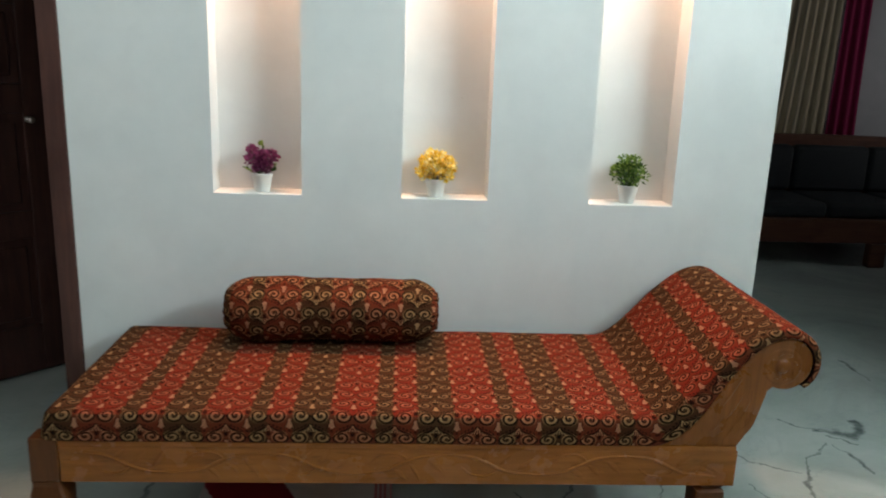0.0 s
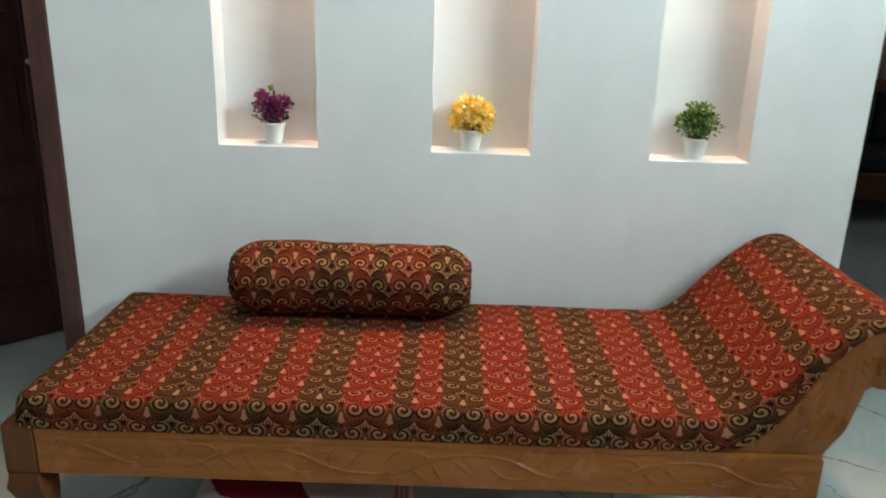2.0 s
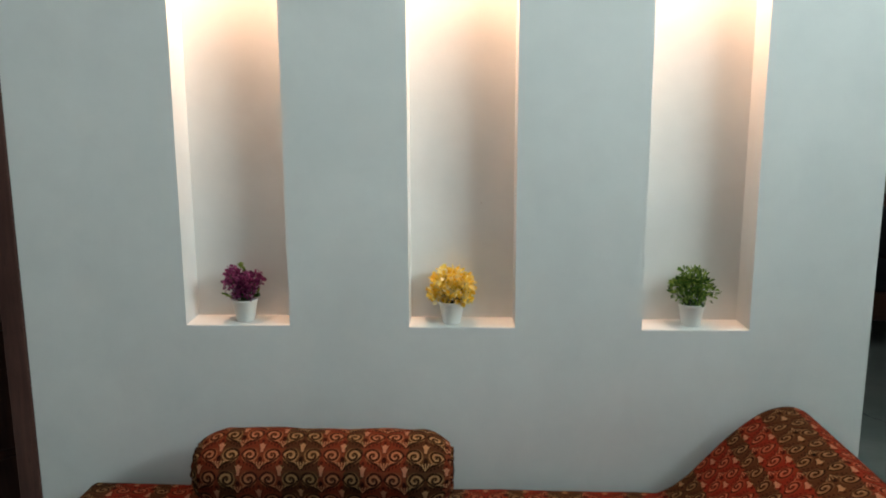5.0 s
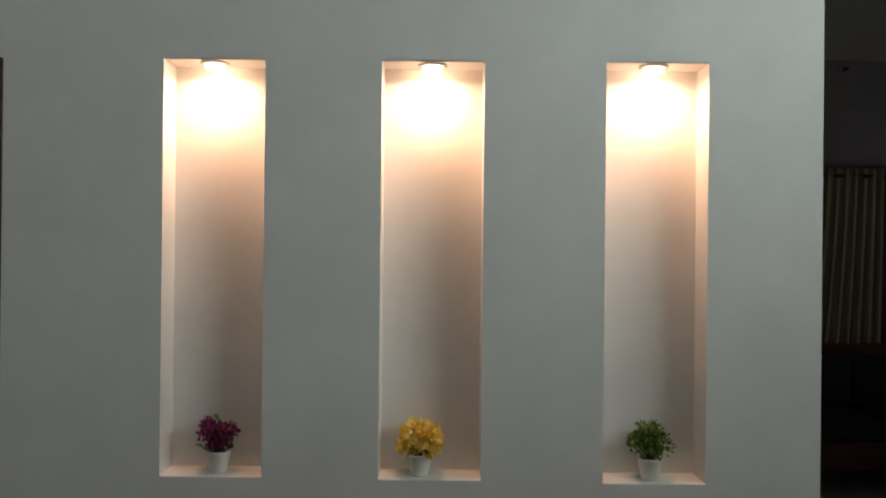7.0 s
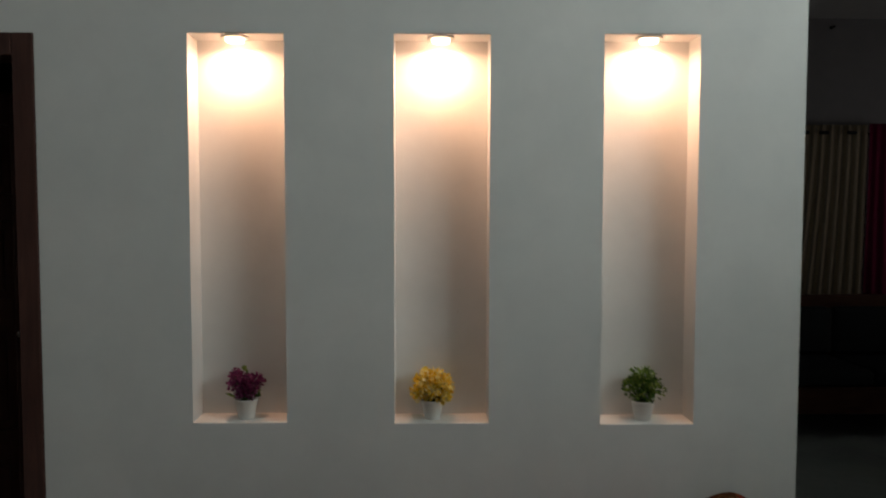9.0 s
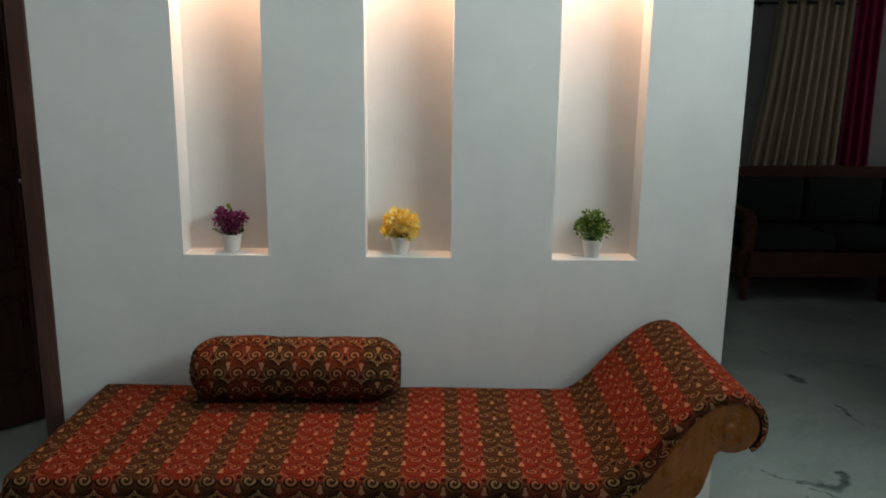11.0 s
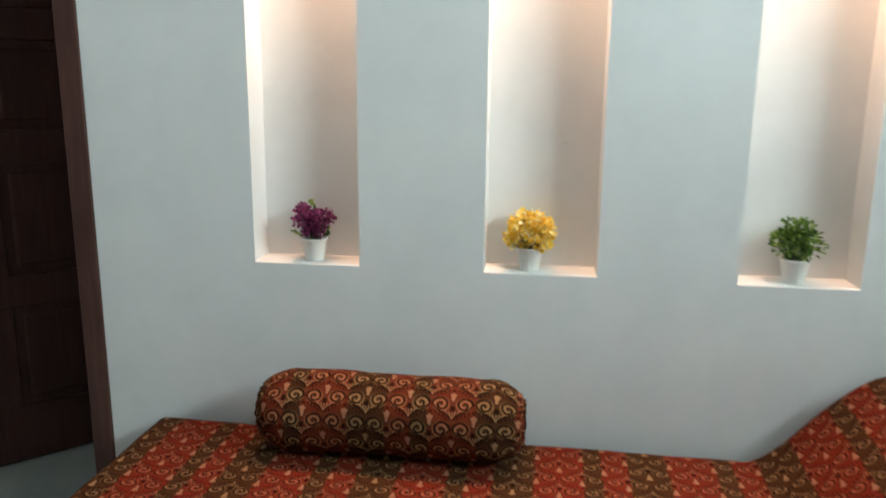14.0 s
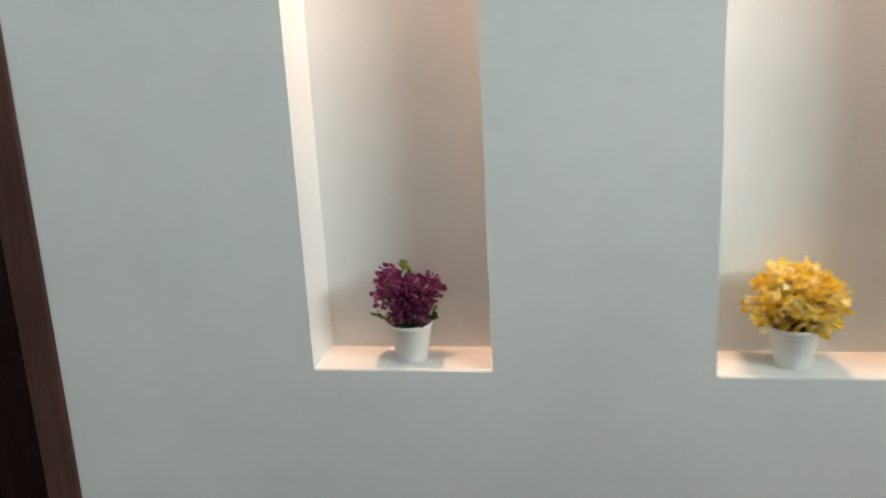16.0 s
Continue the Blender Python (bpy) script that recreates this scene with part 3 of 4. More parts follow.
def door():
    """Dark panelled door standing open into the room behind, in its timber frame."""
    top = tagged(holder("door_1"), "dark brown panelled wooden door standing open in its frame", "door", kind="structure")
    jamb, deep = 0.062, 0.115
    y0, y1 = -0.006, deep
    part("jamb", boxed(WALL_L - jamb, WALL_L - 0.001, y0, y1, 0, DOOR_TOP - 0.001, 0.004), DARK_WOOD, top)
    part("jamb", boxed(DOOR_L + 0.001, DOOR_L + jamb, y0, y1, 0, DOOR_TOP - 0.001, 0.004), DARK_WOOD, top)
    part("head", boxed(DOOR_L + jamb, WALL_L - jamb, y0, y1, DOOR_TOP - 0.066, DOOR_TOP - 0.001, 0.004), DARK_WOOD, top)
    leaf = holder("leaf", pose(DOOR_L + jamb + 0.004, deep - 0.01, 0.008, 0, 0, 46))
    leaf.parent = top
    wide, high, thick = 0.86, 1.925, 0.034
    for x0, x1, z0, z1 in ((0, 0.11, 0, high), (wide - 0.11, wide, 0, high)):
        part("stile", boxed(x0, x1, 0, thick, z0, z1, 0.003), DARK_WOOD, leaf)
    rails = [(0, 0.2), (0.56, 0.67), (1.05, 1.16), (1.45, 1.55), (high - 0.12, high)]
    for z0, z1 in rails:
        part("rail", boxed(0.11, wide - 0.11, 0.001, thick - 0.001, z0, z1, 0.003), DARK_WOOD, leaf)
    part("mullion", boxed(wide / 2 - 0.045, wide / 2 + 0.045, 0.002, thick - 0.002, 0.2, high - 0.12, 0.002), DARK_WOOD, leaf)
    for (_, z0), (z1, _) in zip(rails, rails[1:]):
        for x0, x1 in ((0.11, wide / 2 - 0.045), (wide / 2 + 0.045, wide - 0.11)):
            bm = bmesh.new()
            box(bm, x0 + 0.001, x1 - 0.001, 0.012, thick - 0.012, z0 + 0.001, z1 - 0.001)
            box(bm, x0 + 0.03, x1 - 0.03, 0.004, thick - 0.004, z0 + 0.03, z1 - 0.03, 0.007, 1)
            part("panel", bm, DARK_WOOD, leaf)
    knob = lathe([(0.004, 0.0), (0.016, 0.002), (0.016, 0.006), (0.008, 0.010), (0.007, 0.022), (0.015, 0.030), (0.017, 0.038), (0.013, 0.046), (0.003, 0.049)], 20)
    bmesh.ops.transform(knob, matrix=pose(wide - 0.096, 0.001, 1.025, 90) @ Matrix.Scale(0.82, 4), verts=knob.verts)
    part("handle", knob, CHROME, leaf, "small steel door knob", True)


door()

# ---- niche lamps ----


def niche_lamp(x, z):
    """A small round downlight let into the niche's top."""
    top = tagged(holder("downlight", pose(x, 0.046, z)), "small round warm white downlight in the niche top", "lamp", "niche downlights")
    part("ring", lathe([(0.0275, -0.0006), (0.040, -0.0006), (0.0415, -0.002), (0.040, -0.004), (0.031, -0.006), (0.0275, -0.005), (0.0275, -0.0006)], 28, cap=False), TRIM_WHITE, top, "white trim ring", True)
    part("lens", lathe([(0.027, -0.0008), (0.027, -0.011), (0.025, -0.0155), (0.014, -0.0180), (0.002, -0.0185)], 24), LAMP_GLOW, top, "glowing frosted lens", True)
    data = bpy.data.lights.new("niche_light", "AREA")
    data.shape, data.size, data.energy, data.color = "DISK", 0.045, LAMP_WATTS, (1.0, 0.56, 0.34)
    data.spread = radians(170)
    lamp = new("niche_light", data)
    lamp.matrix_world = pose(x, 0.042, z - 0.021)
    bulb = bpy.data.lights.new("niche_glow", "POINT")
    bulb.energy, bulb.color, bulb.shadow_soft_size = 1.25, (1.0, 0.56, 0.34), 0.008
    new("niche_glow", bulb).location = (x, 0.043, z - 0.031)
    return top


LAMP_WATTS = 8.6
for x, z in ((-0.605, 2.011), (-0.002, 2.012), (0.614, 2.015)):
    niche_lamp(x, z)

# ---- the daybed ----
BED = pose(-0.1, -0.35, 0, 0, 0, -0.9)
ARM = [(0.45, 0.366), (0.530, 0.367), (0.587, 0.397), (0.635, 0.450), (0.676, 0.517), (0.713, 0.573), (0.754, 0.620), (0.792, 0.649), (0.835, 0.661)]
ROLL_X, ROLL_Z, ROLL_R = 0.837, 0.593, 0.068
BX, BY = -0.1, -0.35


def daybed():
    top = tagged(holder("daybed", BED), "carved varnished teak daybed with one scrolled raised end", "daybed")
    f0, f1 = -0.672 - BY, -0.632 - BY           # front rail
    b0, b1 = -0.075 - BY, -0.040 - BY           # back rail
    for y0, y1 in ((f0, f1), (b0, b1)):
        rail = part("rail", boxed(-0.975 - BX, 0.742 - BX, y0, y1, 0.252, 0.352, 0.003), TEAK, top)
        part("top_moulding", boxed(-0.975 - BX, 0.736 - BX, y0 - 0.0016, y1 + 0.0016, 0.3515, 0.366, 0.0016), TEAK, rail)
    part("end_rail", boxed(-1.03 - BX, -0.995 - BX, f1, b0, 0.262, 0.362, 0.004), TEAK, top)
    part("end_rail", boxed(0.69 - BX, 0.725 - BX, f1, b0, 0.262, 0.362, 0.004), TEAK, top)
    part("deck", boxed(-0.995 - BX, 0.69 - BX, f1, b0, 0.335, 0.355, 0.002), TEAK, top)

    # scrolled arm boards front and back, and the roll between
    upper = [Vector((x, z)) for x, z in ARM]
    upper = curve_through([(p.x, 0, p.y) for p in upper[1:]], 6)
    outline = [(p.x - BX, p.z) for p in upper]
    for i in range(1, 22):
        a = radians(90 - i * 9.7)
        outline.append((ROLL_X + ROLL_R * math.cos(a) - BX, ROLL_Z + ROLL_R * math.sin(a)))
    outline += [(p.x - BX, p.z) for p in curve_through([(0.797, 0, 0.520), (0.793, 0, 0.500), (0.782, 0, 0.457), (0.771, 0, 0.421), (0.753, 0, 0.394), (0.737, 0, 0.3665)], 5)]
    for y0, y1 in ((f0 + 0.001, f1 - 0.002), (b0 + 0.001, b1 - 0.002)):
        arm = part("arm", prism(outline, y0, y1, 0.004), TEAK_UP, top)
        side = y0 if y0 < 0 else y1
        out = -1 if y0 < 0 else 1
        # turned rosette with a raised boss and leaf nicks
        bm = lathe([(0.050, 0.0), (0.047, 0.0016), (0.043, 0.0022), (0.039, 0.0014), (0.033, 0.0006), (0.024, 0.0005), (0.0195, 0.0010), (0.0175, 0.0045), (0.013, 0.0072), (0.007, 0.0084), (0.001, 0.0088)], 30, cap=False)
        bmesh.ops.transform(bm, matrix=pose(ROLL_X - 0.010 - BX, side, ROLL_Z - 0.006, 90 if out < 0 else -90), verts=bm.verts)
        rosette = part("rosette", bm, TEAK_UP, arm, smooth=True)
        bm = bmesh.new()
        for q in range(8):
            a = 2 * math.pi * q / 8 + 0.3
            made = bmesh.ops.create_uvsphere(bm, u_segments=10, v_segments=6, radius=0.0046)["verts"]
            bmesh.ops.scale(bm, vec=(1.6, 0.32, 0.9), verts=made)
            bmesh.ops.rotate(bm, matrix=Matrix.Rotation(-a + 1.2, 3, "Y"), verts=made)
            bmesh.ops.translate(bm, vec=(ROLL_X - 0.010 - BX + 0.034 * math.cos(a), side + out * 0.0006, ROLL_Z - 0.006 + 0.034 * math.sin(a)), verts=made)
        part("petals", bm, TEAK_UP, rosette, smooth=True)
        bm = bmesh.new()
        for k in range(3):
            s = 0.022 * k
            pts = curve_through([(0.655 + s - BX, side + 0.0005, 0.405 - 0.01 * k), (0.675 + s - BX, side + 0.0001, 0.420), (0.688 + s - BX, side + 0.0005, 0.450 + 0.012 * k)], 6)
            tube(bm, pts, 0.0022)
        # long leaves that sweep up the arm towards the roll
        for line in (((0.640, 0.388), (0.690, 0.432), (0.728, 0.498), (0.760, 0.566)), ((0.668, 0.384), (0.722, 0.430), (0.752, 0.490), (0.772, 0.540)),
                     ((0.700, 0.380), (0.742, 0.418), (0.766, 0.462), (0.782, 0.505)), ((0.655, 0.440), (0.690, 0.488), (0.722, 0.548), (0.758, 0.598))):
            tube(bm, curve_through([(px - BX, side - out * 0.0044, pz) for px, pz in line], 8), 0.0064)
        part("carving", bm, TEAK_UP, arm, smooth=True)
    bm = lathe([(0.0, f1 - 0.003), (ROLL_R - 0.004, f1 - 0.003), (ROLL_R - 0.004, b0 + 0.003), (0.0, b0 + 0.003)], 32, cap=False)
    bmesh.ops.transform(bm, matrix=pose(ROLL_X - BX, 0, ROLL_Z, -90) @ Matrix.Diagonal((1, 1, 1, 1)), verts=bm.verts)
    part("roll", bm, TEAK, top, smooth=True)

    # shallow carved vine with curling leaves on the front rail
    bm = bmesh.new()
    y = f0
    rng = random.Random(4)

    def stroke(points, radius):
        tube(bm, curve_through([(px - BX, y, pz) for px, pz in points], 9), radius, 8)

    def carved_leaf(px, pz, length, width, lean):
        """A low lens-shaped leaf with a raised rib."""
        dx, dz = math.cos(lean), math.sin(lean)
        rim, rib, steps = [], [], 8
        for side in (-1, 1):
            edge = []
            for q in range(steps + 1):
                f = q / steps
                bow = math.sin(math.pi * f ** 0.8) * width * 0.5 * side
                hook = 0.25 * length * f * f * (1 if dz > 0 else -1)
                edge.append(bm.verts.new((px + dx * length * f - dz * (bow + hook) - BX, y + 0.0004, pz + dz * length * f + dx * (bow + hook))))
            rim.append(edge)
        for a, b in zip(rim[0], rim[1]):
            rib.append(bm.verts.new((a.co + b.co) / 2 + Vector((0, -0.0042, 0))))
        for q in range(steps):
            bm.faces.new((rim[0][q], rim[0][q + 1], rib[q + 1], rib[q]))
            bm.faces.new((rib[q], rib[q + 1], rim[1][q + 1], rim[1][q]))

    x = -0.93
    while x < 0.52:
        flip = 1 if round((x + 0.93) / 0.23) % 2 else -1
        zc = 0.308
        stroke([(x, zc - 0.028 * flip), (x + 0.07, zc - 0.018 * flip), (x + 0.15, zc + 0.018 * flip), (x + 0.24, zc + 0.028 * flip)], 0.0052)
        stroke([(x + 0.035, zc + 0.006 * flip), (x + 0.060, zc + 0.026 * flip), (x + 0.100, zc + 0.030 * flip), (x + 0.125, zc + 0.014 * flip), (x + 0.110, zc + 0.004 * flip)], 0.0040)
        for q in range(3):
            carved_leaf(x + 0.085 + q * 0.047, zc - (0.012 - 0.012 * q) * flip, rng.uniform(0.045, 0.062), rng.uniform(0.014, 0.020), -flip * rng.uniform(0.35, 0.8))
        x += 0.23
    for q in range(4):
        carved_leaf(0.585 + 0.020 * q, 0.288 + 0.009 * q, 0.062, 0.014, 0.12 - 0.10 * q)
    for v in bm.verts:
        v.co.y = y + (v.co.y - y) * 0.66
    part("carving", bm, TEAK, top, smooth=True)

    # cabriole legs under square posts
    def leg(x0, x1, lean, y0, y1, ztop):
        bm = bmesh.new()
        rows = [(0.252, 0.0, 0.0), (0.246, 0.006, 0.0), (0.240, -0.006, 0.004)] if ztop < 0.26 else [(0.2525, 0.0, 0.0), (0.240, -0.001, 0.002)]
        rows += [(0.215, -0.008, 0.004), (0.18, -0.001, 0.014), (0.14, 0.008, 0.022),
                (0.10, 0.013, 0.024), (0.06, 0.014, 0.018), (0.03, 0.010, 0.008), (0.012, 0.002, 0.0), (0.0, 0.002, 0.0)]
        rings = []
        for z, inset, shift in rows:
            sx = shift * lean
            rings.append([bm.verts.new(c) for c in ((x0 + inset + sx, y0 + inset, z), (x1 - inset + sx, y0 + inset, z), (x1 - inset + sx, y1 - inset, z), (x0 + inset + sx, y1 - inset, z))])
        for a, b in zip(rings, rings[1:]):
            for i in range(4):
                bm.faces.new((a[i], a[(i + 1) % 4], b[(i + 1) % 4], b[i]))
        bm.faces.new(rings[0])
        bm.faces.new(rings[-1])
        bmesh.ops.bevel(bm, geom=[e for e in bm.edges if abs(e.verts[0].co.z - e.verts[1].co.z) > 0.003], offset=0.008, segments=3, affect="EDGES", profile=0.5)
        if ztop > 0.26:
            box(bm, x0, x1, y0, y1, 0.2525, ztop, 0.005)
        part("leg", bm, TEAK_LEG, top, "darker turned leg" if ztop < 0.26 else "darker square post leg")

    for y0, y1 in ((f0 - 0.004, f1 + 0.016), (b0 - 0.016, b1 + 0.004)):
        leg(-1.046 - BX, -0.976 - BX, 1, y0, y1, 0.372)
        leg(0.652 - BX, 0.714 - BX, -1, y0, y1, 0.252)
    return top


daybed()


def mattress():
    """The thin fitted mattress: flat, then up over the arm and round the roll."""
    pts = [(-1.012, 0.3675), (-0.6, 0.3675), (0.0, 0.3675), (0.30, 0.3675), (0.45, 0.3680)] + [(x - 0.002, z + 0.003) for x, z in ARM[1:]]
    for i in range(1, 8):
        a = radians(90 - i * 21)
        pts.append((ROLL_X + (ROLL_R + 0.003) * math.cos(a), ROLL_Z + (ROLL_R + 0.003) * math.sin(a)))
    line = []
    raw = curve_through([(x, 0, z) for x, z in pts], 40)
    # even steps along the line
    step, left = 0.011, 0.0
    for a, b in zip(raw, raw[1:]):
        d = (b - a).length
        while left < d:
            line.append(a + (b - a) * (left / d))
            left += step
        left -= d
    n = len(line)
    total = n * step
    y_front, y_back = -0.678 - BY, -0.045 - BY
    rings = []
    for i, p in enumerate(line):
        d = (line[min(i + 1, n - 1)] - line[max(i - 1, 0)]).normalized()
        up = Vector((-d.z, 0, d.x))
        s = i * step
        thick = 0.079
        if s > 1.55:
            k = min(1, (s - 1.55) / 0.40)
            thick = 0.079 - 0.057 * k * k * (3 - 2 * k) - max(0.0, s - 1.98) * 0.06
        end = min(1.0, math.sqrt(max(0.0, 1 - (1 - min(1, (s + 0.002) / 0.020)) ** 2)) if s < 0.02 else 1.0)
        tail = min(1.0, math.sqrt(max(0.0, 1 - (1 - min(1, (total - s) / 0.030)) ** 2)) + 0.05)
        thick *= max(0.12, min(end, tail))
        inset = (1 - end) * 0.012
        r = min(0.020, thick * 0.42)
        ring, across = [], 0.0
        section = [(y_back, 0.0)]
        section += [(y_back - r * (1 - math.cos(a)) * 1.0 + 0.0, thick - r + r * math.sin(a)) for a in (0.0, 0.4, 0.8, 1.2, math.pi / 2)]
        yb, yf = y_back - r, y_front + r
        section += [(yb + (yf - yb) * k / 26, thick) for k in range(1, 26)]
        section += [(y_front + r * (1 - math.sin(a)), thick - r + r * math.cos(a)) for a in (0.0, 0.4, 0.8, 1.2, math.pi / 2)]
        section += [(y_front - 0.003, thick * 0.45), (y_front + 0.002, 0.0)]
        for j, (yy, h) in enumerate(section):
            if j:
                across += math.hypot(yy - section[j - 1][0], h - section[j - 1][1])
            q = p + up * h
            w = noise.noise(Vector((q.x * 3.1, yy * 3.1, 0.3))) * 0.0045 + noise.noise(Vector((q.x * 9, yy * 9, 1.3))) * 0.002 if h > 0.3 * thick else 0.0
            co = q + up * w
            yy2 = yy + (inset if yy < 0 else -inset) + noise.noise(Vector((q.x * 4.0, 0.0, 2.0 if yy < 0 else 5.0))) * 0.004
            ring.append(((co.x - BX, yy2, co.z), s, across))
        rings.append(ring)
    u_zero, run, mid = 0.657, 0.0, len(rings[0]) // 2
    for i, ring in enumerate(rings):
        if i:
            run += (Vector(ring[mid][0]) - Vector(rings[i - 1][mid][0])).xz.length if i > 4 else step
        rings[i] = [(co, run, t) for co, _, t in ring]
    last = rings[len(rings) // 3][-1][2]
    top = tagged(holder("mattress", BED), "thin daybed mattress in red and brown printed cotton", "mattress")
    nj = len(rings[0])
    spans = {"back_border": (0, 4), "top_panel": (4, nj - 5), "front_border": (nj - 5, nj - 1)}
    for name, (j0, j1) in spans.items():
        sheet = bmesh.new()
        uv = sheet.loops.layers.uv.new("UVMap")
        rows = [[(sheet.verts.new(co), s, t) for co, s, t in ring[j0:j1 + 1]] for ring in rings]
        for a, b in zip(rows, rows[1:]):
            for j in range(j1 - j0):
                f = sheet.faces.new((a[j][0], a[j + 1][0], b[j + 1][0], b[j][0]))
                for loop, (_, s, t) in zip(f.loops, (a[j], a[j + 1], b[j + 1], b[j])):
                    pull = 0.045 * min(1.0, max(0.0, (s - 1.38) / 0.35)) * (t / last)      # the cover is pulled askew over the raised end
                    loop[uv].uv = (s - u_zero + pull, t - last + 0.027)
        part(name, sheet, COTTON if name == "top_panel" else COTTON_SHADED, top, smooth=True)
    base = bmesh.new()
    uv = base.loops.layers.uv.new("UVMap")
    lo = [(base.verts.new(r[0][0]), base.verts.new(r[-1][0])) for r in rings]
    for (a, b), (c, d) in zip(lo, lo[1:]):
        base.faces.new((a, b, d, c))
    for ring, (a, b) in ((rings[0], lo[0]), (rings[-1], lo[-1])):
        base.faces.new([a] + [base.verts.new(q[0]) for q in ring[1:-1]] + [b])
    part("base", base, COTTON, top)
    return top


mattress()


def bolster():
    """A round cushion with drawn-in ends and slightly slack cloth."""
    x0, x1, r = -0.668, -0.020, 0.100
    length = x1 - x0
    bm = bmesh.new()
    uv = bm.loops.layers.uv.new("UVMap")
    prof = [(0.003, 0.050), (0.004, 0.056), (0.010, 0.070), (0.028, 0.083), (0.046, 0.092), (0.062, 0.0975), (0.075, r)]
    prof += [(0.080 + (length - 0.16) * k / 16, r) for k in range(1, 16)]
    prof += [(length - s, rr) for s, rr in reversed(prof[:7])]
    steps = 48
    rings = []
    for s, rr in prof:
        ring = []
        for k in range(steps + 1):
            a = 2 * math.pi * k / steps
            sag = noise.noise(Vector((s * 5, math.cos(a) * 1.2, math.sin(a) * 1.2))) * 0.009 + noise.noise(Vector((s * 16, math.cos(a) * 2.5, math.sin(a) * 2.5))) * 0.0034
            if k == steps:
                ring.append((ring[0][0], s, a))
                continue
            q = rr + sag * min(1, rr / r)
            yy, zz = -q * math.cos(a), q * math.sin(a)
            zz = max(zz, -0.094) * (1.0 if zz > 0 else 0.97)
            ring.append((bm.verts.new((s - length / 2, yy * 1.02, zz)), s, a))
        rings.append(ring)
    for a, b in zip(rings, rings[1:]):
        for k in range(steps):
            f = bm.faces.new((a[k][0], b[k][0], b[k + 1][0], a[k + 1][0]))
            for loop, (_, s, t) in zip(f.loops, (a[k], b[k], b[k + 1], a[k + 1])):
                loop[uv].uv = (-(s + x0 + 0.386) * 1.035, (t if t < math.pi * 1.5 else t - 2 * math.pi) * r + 0.049)
    top = tagged(holder("bolster", pose((x0 + x1) / 2, -0.150, 0.451 + 0.0945, 0, 0, -0.6)), "round bolster cushion in red and gold printed cotton", "cushion")
    for sgn, first in ((-1, rings[0]), (1, rings[-1])):
        cap = bmesh.new()
        hub = cap.verts.new((sgn * (length / 2 + 0.004), 0, 0))
        rim = [cap.verts.new(q[0].co) for q in first[:-1]]
        for a, b in zip(rim, rim[1:] + rim[:1]):
            cap.faces.new((hub, a, b))
        part("end_cap", cap, COTTON_SHADED, top, smooth=True)
    # gathered frill where each end is drawn in
    for sgn in (-1, 1):
        frill = bmesh.new()
        loops = []
        for k in range(72):
            a = 2 * math.pi * k / 72
            wave = 0.0016 * math.sin(a * 15) + 0.0040 * noise.noise(Vector((math.cos(a) * 3, math.sin(a) * 3, sgn)))
            ring = []
            for q in range(6):
                b = 2 * math.pi * q / 6
                rr = 0.055 + wave + 0.0040 * math.cos(b)
                ring.append(frill.verts.new((sgn * (length / 2 - 0.004 + 0.5 * wave + 0.0052 * math.sin(b)), rr * math.cos(a), rr * math.sin(a))))
            loops.append(ring)
        uv2 = frill.loops.layers.uv.new("UVMap")
        for k in range(72):
            p, n = loops[k], loops[(k + 1) % 72]
            for q in range(6):
                f = frill.faces.new((p[q], p[(q + 1) % 6], n[(q + 1) % 6], n[q]))
                for loop in f.loops:
                    loop[uv2].uv = (loop.vert.co.y, loop.vert.co.z)
        part("frill", frill, COTTON_SHADED, top, smooth=True)
    part("body", bm, COTTON_SHADED, top, smooth=True)
    return top


bolster()

# ---- potted plants in the niches ----


def pot(top, radius=0.034, height=0.060):
    part("pot", lathe([(radius * 0.66, 0.0), (radius * 0.70, 0.001), (radius * 0.72, 0.004), (radius * 0.97, height - 0.007), (radius, height - 0.006), (radius * 1.01, height - 0.001), (radius * 0.97, height),
                       (radius * 0.92, height - 0.002), (radius * 0.90, height - 0.012)], 36), POT_WHITE, top, "white plastic cup pot", True)
    part("soil", lathe([(radius * 0.89, height - 0.013), (radius * 0.89, height - 0.010), (radius * 0.5, height - 0.006), (0.002, height - 0.005)], 20), SOIL, top)


def leaf_blade(bm, at, out, up, length, width, curl=0.3):
    """One bent, rounded leaf: six corners round a rib."""
    side = out.cross(up)
    side = side.normalized() if side.length > 1e-5 else Vector((1, 0, 0))
    nrm = side.cross(out).normalized()
    rib = at + out * length * 0.5 - nrm * width * 0.18
    tip = at + out * length - nrm * curl * length * 0.25
    low, high = at + out * length * 0.30 + nrm * curl * length * 0.08, at + out * length * 0.72 + nrm * curl * length * 0.05
    rim = [bm.verts.new(q) for q in (at, low - side * width * 0.42, high - side * width * 0.46, tip, high + side * width * 0.46, low + side * width * 0.42)]
    hub = bm.verts.new(rib)
    for i in range(6):
        bm.faces.new((rim[i], rim[(i + 1) % 6], hub))


